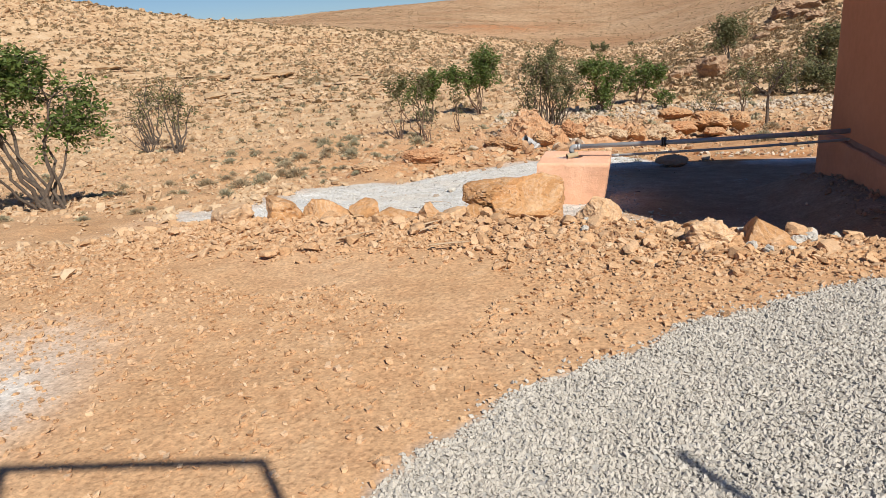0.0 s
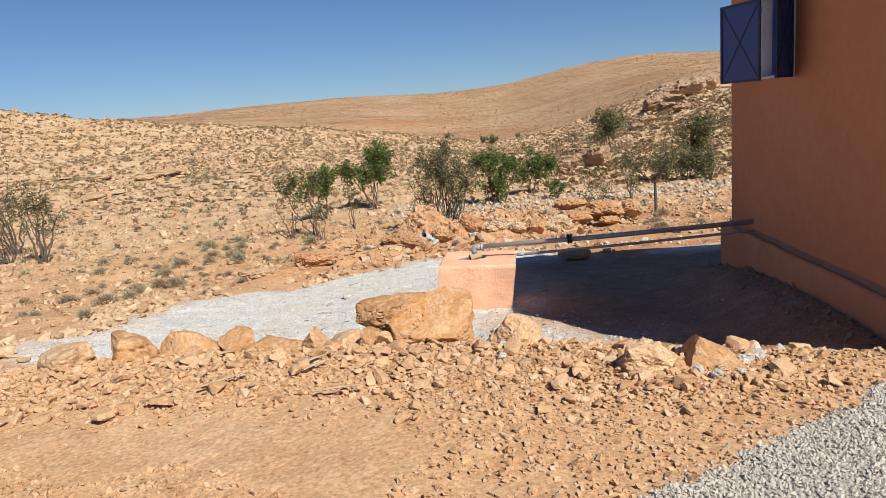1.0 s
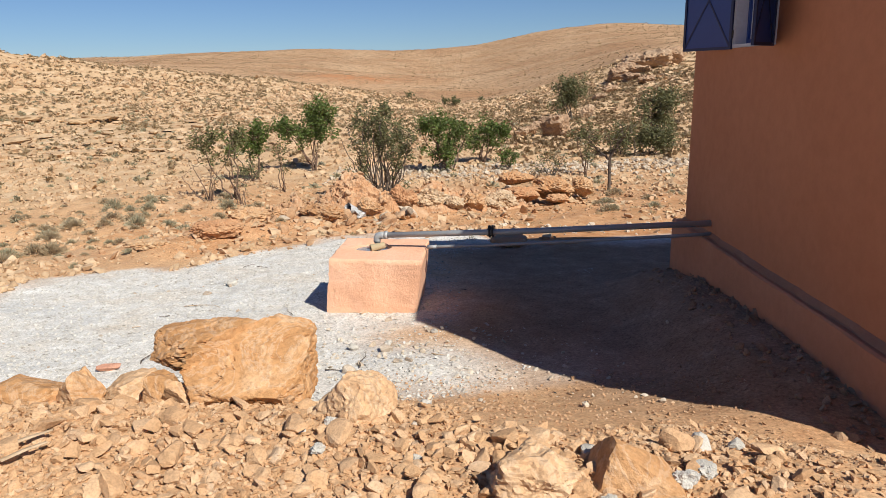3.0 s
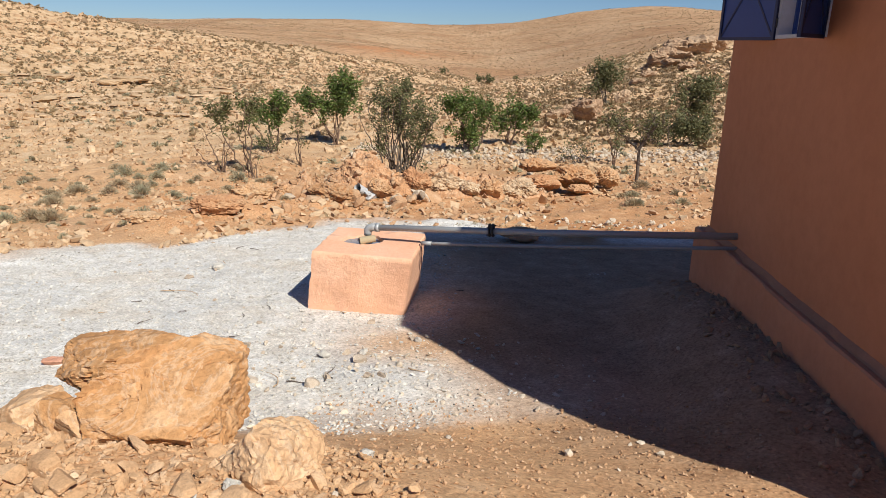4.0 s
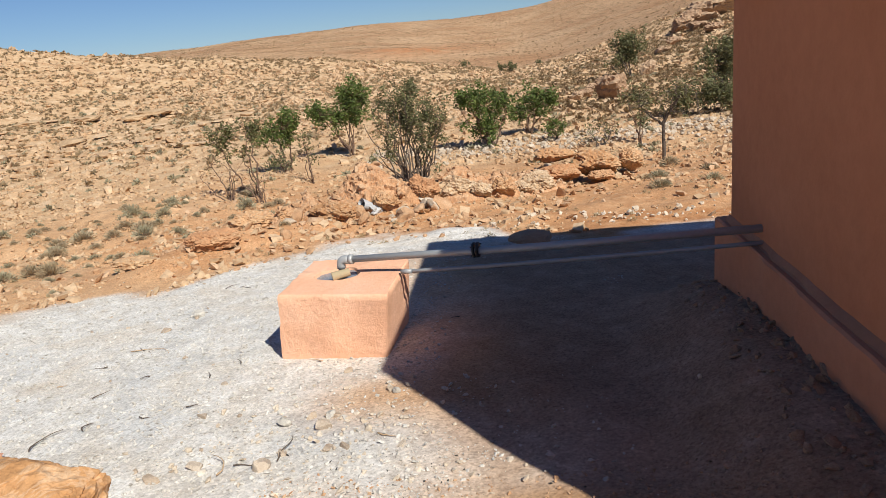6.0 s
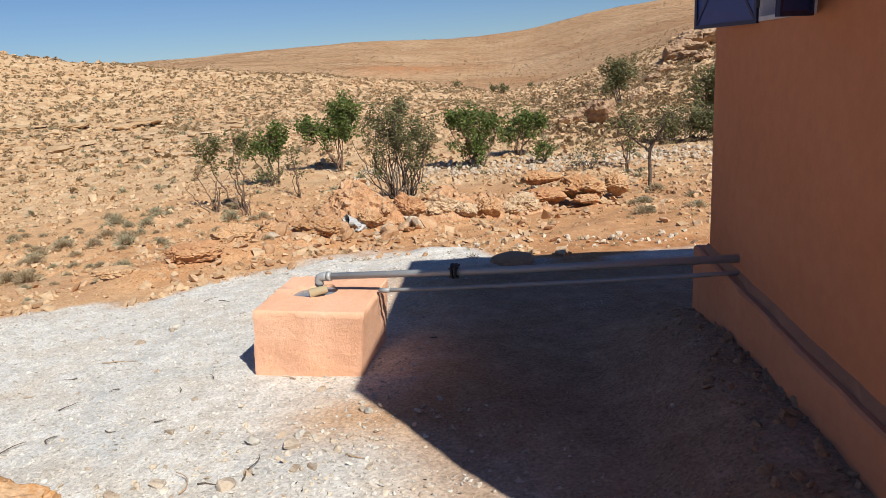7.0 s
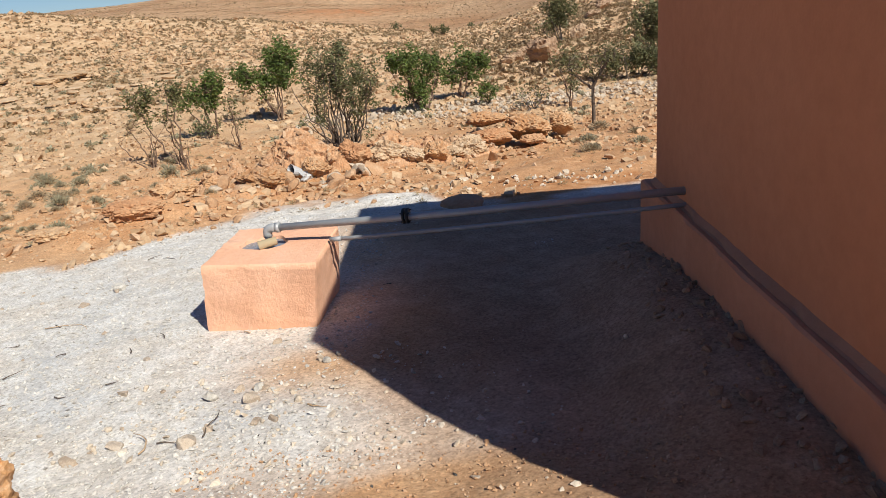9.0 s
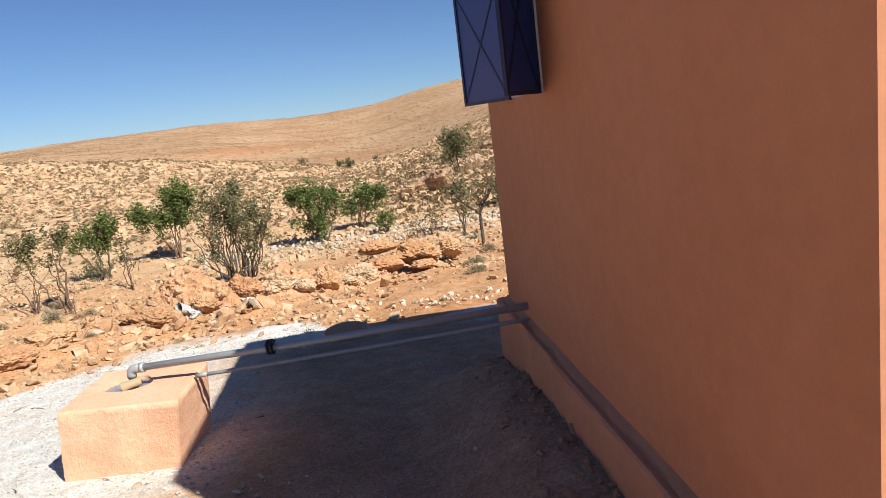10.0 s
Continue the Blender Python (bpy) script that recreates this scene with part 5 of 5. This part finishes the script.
def tree(name, label, category, x, y, seed, lobes, stems=3, leaf=M_LEAF, bark=M_BARK, each=34, leaf_size=0.05, spread=0.085, radius=0.035, foot=0.10, clumps=125, turn=0.0, bare=0.0, fork=0.0, group="trees of the valley"):
    """Stems that rise from one foot into lobes of foliage (sideways, height, half width, half height, density), each lobe a cluster of leafy clumps on branches of their own."""
    r = np.random.default_rng(seed)
    t = thing(name, label, category, group, at=(x, y, ground_z(x, y)), turn=turn)
    made, nodes, owner = [], [], []
    for k in range(stems):
        lx, lz, rx, rz, _ = lobes[k % len(lobes)]
        a = r.uniform(0, 2 * np.pi)
        start = np.array((foot * math.cos(a), foot * math.sin(a), fork * r.uniform(0.8, 1.0) if fork else -0.08))
        goal = np.array((lx + 0.55 * rx * r.normal(), 0.45 * rx * r.normal(), max(lz + 0.35 * rz * r.normal(), 0.3 * lz)))
        pts, mesh = limb(r, start, goal, radius * (0.45 if fork else 1) * r.uniform(0.75, 1.15), radius * 0.25, 7, 0.05 if fork else -0.06, 9, 0.06)
        made.append([mesh])
        nodes.extend(pts[4:])
        owner.extend([k] * (len(pts) - 4))
    if fork:
        made.append([limb(r, (0, 0, -0.08), (0, 0, fork), radius, radius * 0.7, 9, 0.0, 8, 0.03)[1]])
    nodes, owner = np.array(nodes), np.array(owner)
    tufts = []
    for lx, lz, rx, rz, density in lobes:
        n = max(4, int(clumps * density * rx * rz))
        d = r.normal(size=(n, 3))
        d = d / np.linalg.norm(d, axis=1)[:, None] * r.uniform(0.02, 1, n)[:, None] ** 0.42
        d = d * (1 + 0.36 * r.normal(size=(n, 1)))
        c = np.array((lx, 0, lz)) + d * (rx, rx * 0.9, rz)
        c = c[c[:, 2] > 0.08]
        for p in c:
            cost = np.linalg.norm(nodes - p, axis=1) + 0.8 * np.maximum(nodes[:, 2] - p[2] + 0.05, 0)
            i = int(np.argmin(cost + 0.12 * r.uniform(0, 1, len(cost))))
            pts, mesh = limb(r, nodes[i], p, radius * 0.26, 0.004, 4, 0.05, 5, 0.09)
            made[owner[i]].append(mesh)
            for _ in range(2):
                end = p + r.normal(0, spread * 1.2, 3) + (0, 0, spread * 0.6)
                made[owner[i]].append(limb(r, pts[-2], end, 0.005, 0.0025, 3, 0.0, 2)[1])
        tufts.append(c[r.uniform(0, 1, len(c)) >= bare])
    for own in made:
        v, f = join(own)
        new("trunk", mesh_of("trunk", v, f, bark, True)).parent = t
    tufts = np.concatenate(tufts)
    if each and len(tufts):
        new("crown", mesh_of("crown", *leaves_at(r, tufts, int(0.8 * each), spread, leaf_size, 0.15), leaf)).parent = t
    return t


def at(az, rad):
    """A place by bearing and distance from where the walk halts."""
    return 1.36 + rad * math.sin(radians(az)), 4.3 + rad * math.cos(radians(az))


tree("tree", "bushy green tree with several leaning trunks", "tree", -9.40, 10.15, 401, ((-0.42, 2.42, 0.72, 0.42, 1.3), (-1.05, 2.6, 0.65, 0.42, 1.3), (0.05, 2.2, 0.38, 0.38, 1.2), (-0.70, 1.62, 0.55, 0.38, 0.9), (-1.1, 1.3, 0.4, 0.3, 0.7), (0.40, 1.45, 0.45, 0.45, 0.9), (0.80, 1.8, 0.38, 0.42, 0.5)), 9, M_LEAF, M_BARK, 74, 0.046, 0.09, 0.042, 0.20, turn=45)
tree("tree", "thin bare-stemmed tree with sparse leaves", "tree", -16.2, 23.0, 402, ((0.0, 1.8, 0.7, 0.8, 0.7), (-0.5, 1.2, 0.5, 0.5, 0.6)), 8, M_LEAF_DRY, M_BARK, 20, 0.045, 0.1, 0.042, turn=40, bare=0.2)
tree("tree", "thin bare-stemmed tree with sparse leaves", "tree", -13.7, 20.5, 403, ((0.0, 1.85, 0.6, 0.85, 0.8), (0.4, 1.3, 0.45, 0.5, 0.6)), 8, M_LEAF_DRY, M_BARK, 22, 0.045, 0.1, 0.042, turn=40, bare=0.15)
tree("tree", "low leafless thorny tree with many stems", "tree", -15.3, 21.2, 420, ((0.0, 1.0, 0.6, 0.55, 0.7),), 8, M_LEAF_DRY, M_BARK, 4, 0.04, 0.1, 0.028, turn=40, bare=0.8)
tree("tree", "small nearly leafless brown tree", "tree", -5.97, 20.54, 404, ((-0.30, 0.85, 0.38, 0.32, 0.7), (0.2, 0.7, 0.3, 0.35, 0.6)), 6, M_LEAF_DRY, M_BARK_RED, 7, 0.035, 0.08, 0.026, bare=0.55)
tree("tree", "slender tree with olive-green leaves", "tree", -5.34, 20.64, 405, ((-0.48, 1.62, 0.36, 0.36, 1.1), (0.08, 1.62, 0.32, 0.30, 1.0), (-0.2, 1.2, 0.3, 0.25, 0.5)), 4, M_LEAF_DRY, M_BARK_RED, 58, 0.044, 0.08, 0.028, turn=18)
tree("tree", "small tree with dark fresh green leaves", "tree", -6.4, 26.2, 406, ((0.22, 1.62, 0.42, 0.42, 1.4), (-0.52, 1.28, 0.40, 0.32, 1.4), (0.05, 1.1, 0.35, 0.3, 0.8)), 5, M_LEAF, M_BARK_RED, 50, 0.055, 0.085, 0.032, turn=18)
tree("tree", "low dense grey-green shrub", "bush", -6.5, 25.6, 421, ((0.0, 0.32, 0.62, 0.28, 1.0),), 8, M_LEAF_GREY, M_BARK, 34, 0.045, 0.08, 0.016, turn=18)
tree("tree", "bright green leafy tree", "tree", -4.95, 29.2, 407, ((0.12, 2.12, 0.66, 0.52, 1.3), (-0.92, 1.62, 0.52, 0.40, 1.3), (0.42, 1.5, 0.5, 0.42, 1.0), (-0.25, 1.5, 0.45, 0.4, 0.9)), 6, M_LEAF, M_BARK_RED, 52, 0.060, 0.10, 0.036, turn=14)
tree("tree", "dense many-stemmed grey-green bush", "bush", -1.62, 22.1, 408, ((0.0, 1.75, 0.80, 0.62, 1.0), (-0.35, 2.0, 0.45, 0.40, 0.8), (0.1, 2.45, 0.35, 0.36, 0.8), (0.55, 1.55, 0.42, 0.45, 0.8), (-0.6, 1.0, 0.42, 0.35, 0.45), (0.45, 0.95, 0.45, 0.4, 0.4)), 34, M_LEAF_GREY, M_BARK, 70, 0.040, 0.085, 0.026, 0.24, turn=10, bare=0.08)
tree("tree", "leafy green tree with a wide ragged crown", "tree", 0.26, 28.0, 409, ((-0.38, 1.66, 0.58, 0.46, 1.4), (0.40, 1.45, 0.46, 0.45, 1.2), (-0.82, 1.60, 0.42, 0.26, 1.2), (-0.15, 0.75, 0.66, 0.52, 1.1)), 8, M_LEAF, M_BARK_RED, 50, 0.055, 0.09, 0.032, turn=3)
tree("tree", "leafy dark green tree with a ragged crown", "tree", 1.50, 30.6, 410, ((0.30, 1.42, 0.52, 0.36, 1.3), (0.85, 1.30, 0.42, 0.32, 1.2), (-0.25, 0.95, 0.42, 0.42, 1.0), (0.45, 0.9, 0.4, 0.35, 0.8)), 6, M_LEAF, M_BARK_RED, 46, 0.058, 0.09, 0.034)
tree("tree", "small round green shrub", "bush", 2.46, 27.97, 411, ((0.0, 0.45, 0.38, 0.34, 1.3),), 6, M_LEAF, M_BARK, 44, 0.048, 0.08, 0.016)
tree("tree", "low sparse grey-green shrub", "bush", 3.65, 26.0, 412, ((-0.15, 0.55, 0.4, 0.42, 0.8), (0.3, 0.5, 0.3, 0.4, 0.7)), 8, M_LEAF_GREY, M_BARK, 16, 0.045, 0.09, 0.017, turn=-6, bare=0.25)
tree("tree", "thin upright young tree", "tree", 4.82, 26.14, 413, ((-0.05, 1.45, 0.28, 0.48, 1.2), (-0.38, 1.45, 0.2, 0.25, 0.9), (0.12, 0.8, 0.22, 0.35, 0.8)), 4, M_LEAF_GREY, M_BARK_RED, 30, 0.045, 0.08, 0.026, turn=-9)
tree("tree", "single-trunked young tree with a thin olive crown", "tree", 4.76, 21.98, 414, ((0.0, 1.45, 0.55, 0.32, 0.9), (-0.50, 1.52, 0.38, 0.28, 0.9), (0.50, 1.72, 0.38, 0.36, 0.9)), 7, M_LEAF_DRY, M_BARK, 18, 0.040, 0.09, 0.050, 0.01, turn=-11, bare=0.1, fork=0.98)
tree("tree", "grey-green tree against the slope", "tree", 8.07, 32.0, 415, ((-0.60, 0.78, 0.62, 0.42, 1.1), (0.50, 0.85, 0.66, 0.48, 1.1), (1.2, 0.8, 0.5, 0.42, 1.0)), 12, M_LEAF_GREY, M_BARK, 60, 0.06, 0.12, 0.022, 0.6, turn=-13)
tree("tree", "dark green tree high on the rocky slope", "tree", *at(8.5, 48.0), 416, ((0.0, 2.2, 1.1, 0.75, 0.5), (-0.3, 1.4, 0.85, 0.6, 0.35)), 7, M_LEAF_GREY, M_BARK, 60, 0.085, 0.16, 0.045, 0.2, turn=-8)
tree("tree", "dark shrub at the corner of the rocky slope", "tree", *at(15.6, 34.0), 417, ((0.0, 1.9, 0.9, 0.8, 0.7), (-0.2, 1.0, 0.8, 0.7, 0.5)), 7, M_LEAF_GREY, M_BARK, 50, 0.075, 0.14, 0.04, 0.2, turn=-15)
tree("tree", "thin nearly leafless brown shrub", "bush", -4.95, 19.9, 418, ((0.0, 0.5, 0.28, 0.3, 0.9),), 7, M_LEAF_DRY, M_BARK_RED, 6, 0.035, 0.08, 0.018, bare=0.6)
tree("tree", "thin upright tree with few leaves", "tree", -4.73, 23.1, 419, ((0.0, 1.2, 0.22, 0.42, 1.2), (0.15, 0.8, 0.2, 0.3, 0.7)), 3, M_LEAF_DRY, M_BARK_RED, 20, 0.04, 0.08, 0.022, turn=15)


for az, rad, size in ((-0.6, 92, 1.25), (-1.4, 93, 0.9), (-4.2, 95, 0.8), (1.6, 96, 0.7)):
    tree("tree", "small dark green bush far down the valley", "bush", *at(az, rad), 430 + int(rad), ((0.0, 0.55 * size, 0.6 * size, 0.45 * size, 0.4),), 5, M_LEAF_GREY, M_BARK, 60, 0.09, 0.14, 0.02, 0.2)


def shrub_shape(seed, blades, width=(0.012, 0.035), root_at=(0.05, 0.6)):
    """A low dome of thin twigs or blades, about one metre across before it is scaled."""
    r = np.random.default_rng(seed)
    a, e = r.uniform(0, 2 * np.pi, blades), np.radians(r.uniform(8, 85, blades))
    tip = np.stack([np.cos(a) * np.cos(e), np.sin(a) * np.cos(e), np.sin(e) * 0.75], 1) * r.uniform(0.3, 0.55, blades)[:, None]
    root = tip * r.uniform(*root_at, blades)[:, None]
    side = np.cross(tip, r.normal(size=(blades, 3)))
    side /= np.linalg.norm(side, axis=1)[:, None] + 1e-9
    w = r.uniform(*width, blades)[:, None]
    mid = (root + tip) / 2
    v = np.stack([root, mid + side * w, tip, mid - side * w], 1).reshape(-1, 3)
    f = np.arange(blades * 4).reshape(blades, 4)
    return v, np.concatenate([f[:, [0, 1, 2]], f[:, [0, 2, 3]]])


# tufts on the flats beside the pad, one by one
TUFTS = [(mesh_of("scrub_tuft", *shrub_shape(500 + k, 560, (0.007, 0.017), (0.48, 0.86)), M_SAGE if k % 2 else M_SCRUB), k % 2) for k in range(6)]
r = np.random.default_rng(303)
spots = [at(az, rad) for az, rad in zip(r.uniform(-43, -19, 105), r.uniform(11.8, 20, 105))] + [at(az, rad) for az, rad in zip(r.uniform(9.5, 17, 12), r.uniform(13.5, 18, 12))] + [(r.uniform(-14, -5), r.uniform(8.5, 15)) for _ in range(40)]
for k, (x, y) in enumerate(spots):
    if x > -5.2 and y < 12.6 and x < 4:
        continue
    me, sage = TUFTS[k % 6]
    s = 0.22 + 0.40 * r.uniform() ** 1.5
    ob = tagged(new("scrub_tuft", me), "low sage-green tuft of desert scrub" if sage else "low dry brown tuft of desert scrub", "shrub", "scrub tufts")
    ob.matrix_world = pose(x, y, ground_z(x, y) - 0.02, 0, 0, r.uniform(0, 360)) @ Matrix.Diagonal((s, s, s * r.uniform(0.8, 1.3), 1))


def scrub_cover(name, n, r0, r1, a0, a1, size, mat, seed, label, blades=22, power=0.75, width=(0.05, 0.11)):
    r = np.random.default_rng(seed)
    x, y = polar(r, n, r0, r1, a0, a1, power)
    shapes = [shrub_shape(seed * 17 + k, blades, width) for k in range(12)]
    sv, f = np.stack([s[0] for s in shapes]), shapes[0][1]
    v = sv[r.integers(0, 12, n)].copy()
    s = r.uniform(*size, n) * (0.8 + 0.004 * np.hypot(x, y))
    yaw = r.uniform(0, 2 * np.pi, n)
    c, q = np.cos(yaw)[:, None], np.sin(yaw)[:, None]
    v = v * s[:, None, None]
    out = np.stack([v[:, :, 0] * c - v[:, :, 1] * q + x[:, None], v[:, :, 0] * q + v[:, :, 1] * c + y[:, None], v[:, :, 2] + land(x, y)[:, None]], 2)
    faces = (f[None] + (np.arange(n) * sv.shape[1])[:, None, None]).reshape(-1, 3)
    v = out.reshape(-1, 3)
    return tagged(new(name, mesh_of(name, v, faces, mat)), label, "scrub", kind="stuff")


scrub_cover("hill_scrub", 13000, 24, 100, -62, 30, (0.22, 0.72), M_HILL_SCRUB, 31, "dry brown scrub dotted over the hillsides", 18, 0.52, (0.07, 0.15))
scrub_cover("hill_sage", 900, 18, 80, -62, 30, (0.25, 0.7), M_SAGE, 32, "grey-green scrub dotted over the hillsides", 26)
scrub_cover("slope_scrub", 2300, 28, 80, 2, 21, (0.3, 0.85), M_SLOPE_SCRUB, 35, "dry rust-brown scrub on the rocky slope", 20, 0.75, (0.06, 0.12))
scrub_cover("far_scrub", 9000, 112, 410, -34, 22, (0.18, 0.5), M_HILL_SCRUB, 33, "dark scrub specks on the far hill", 10, 0.75, (0.09, 0.18))
scrub_cover("dry_grass", 700, 10.5, 22, -58, 18, (0.10, 0.28), M_GRASS, 34, "wisps of dry grass on the stony flats", 30, 0.75, (0.01, 0.03))

# ---------------------------------------------------------------- litter
def torn_sack():
    s = thing("torn_sack", "crumpled greyish-white plastic sack with a dark open mouth", "sack", at=(-1.62, 16.62, ground_z(-1.62, 16.62)))
    v = rock_shape(4, 77, 6, 0.4, (0.15, 0.11, 0.10))
    ob = new("sheet", mesh_of("sheet", v + (0.10, 0, 0.08), ICO[4][1], M_PLASTIC))
    ob.parent = s
    v, f = tube([(0.02, 0.06, 0.14), (-0.06, 0.0, 0.19), (-0.13, -0.07, 0.23)], (0.07, 0.09, 0.10), 14, caps=False)
    v = v * (1 + 0.12 * fbm(v[:, 0] * 12, v[:, 1] * 12, v[:, 2] * 12, 3, 8))[:, None]
    ob = new("mouth", mesh_of("mouth", v, f, M_PLASTIC))
    ob.parent = s
    tagged(ob, "open crumpled mouth of the sack")
    # near-black plug added in the mouth to stand for its inner shade
    v = rock_shape(3, 78, 2, 0.2, (0.075, 0.075, 0.045)) @ np.array(Euler((radians(38), radians(-28), 0)).to_matrix()).T
    ob = new("lining", mesh_of("lining", v + (-0.075, -0.02, 0.20), ICO[3][1], M_DARK))
    ob.parent = s
    tagged(ob, "near-black plug that stands for the shade inside the mouth")


torn_sack()


def twig(x, y, length, turn, seed):
    r = np.random.default_rng(seed)
    pts = [np.array((0.0, 0.0, 0.012))]
    d = 0.0
    for k in range(6):
        d += r.normal(0, 0.35)
        pts.append(pts[-1] + np.array((math.cos(d), math.sin(d), 0)) * length / 6)
    ob = tagged(new("twig", mesh_of("twig", *tube(pts, np.linspace(0.006, 0.002, 7), 5), M_SPLINT if seed % 3 == 0 else M_BARK, True)), "dry twig lying on the pad", "twig", "twigs")
    ob.matrix_world = pose(x, y, ground_z(x, y) + 0.004, 0, 0, turn)


r = np.random.default_rng(404)
TWIGS = ((-2.67, 10.14, -2.24, 10.31), (-2.60, 10.2, -2.5, 10.05), (-2.33, 8.99, -2.26, 9.11), (-2.91, 9.35, -2.85, 9.4), (-1.69, 8.59, -1.6, 8.59), (-2.27, 8.15, -2.27, 8.43), (-0.66, 7.67, -0.55, 7.91), (-0.6, 7.78, -0.48, 7.82),
         (-0.32, 7.79, -0.33, 8.05), (0.25, 8.08, 0.34, 7.98), (-1.28, 9.55, -1.24, 9.65), (-1.45, 9.28, -1.42, 9.38), (-0.51, 9.45, -0.63, 9.53), (-1.37, 8.7, -1.29, 8.71))
for k, (x0, y0, x1, y1) in enumerate(TWIGS):
    twig(x0, y0, 1.1 * math.hypot(x1 - x0, y1 - y0), math.degrees(math.atan2(y1 - y0, x1 - x0)), 600 + k)
for k in range(8):
    twig(r.uniform(-4.5, 1.5), r.uniform(7.5, 12.5), r.uniform(0.08, 0.25), r.uniform(0, 360), 640 + k)
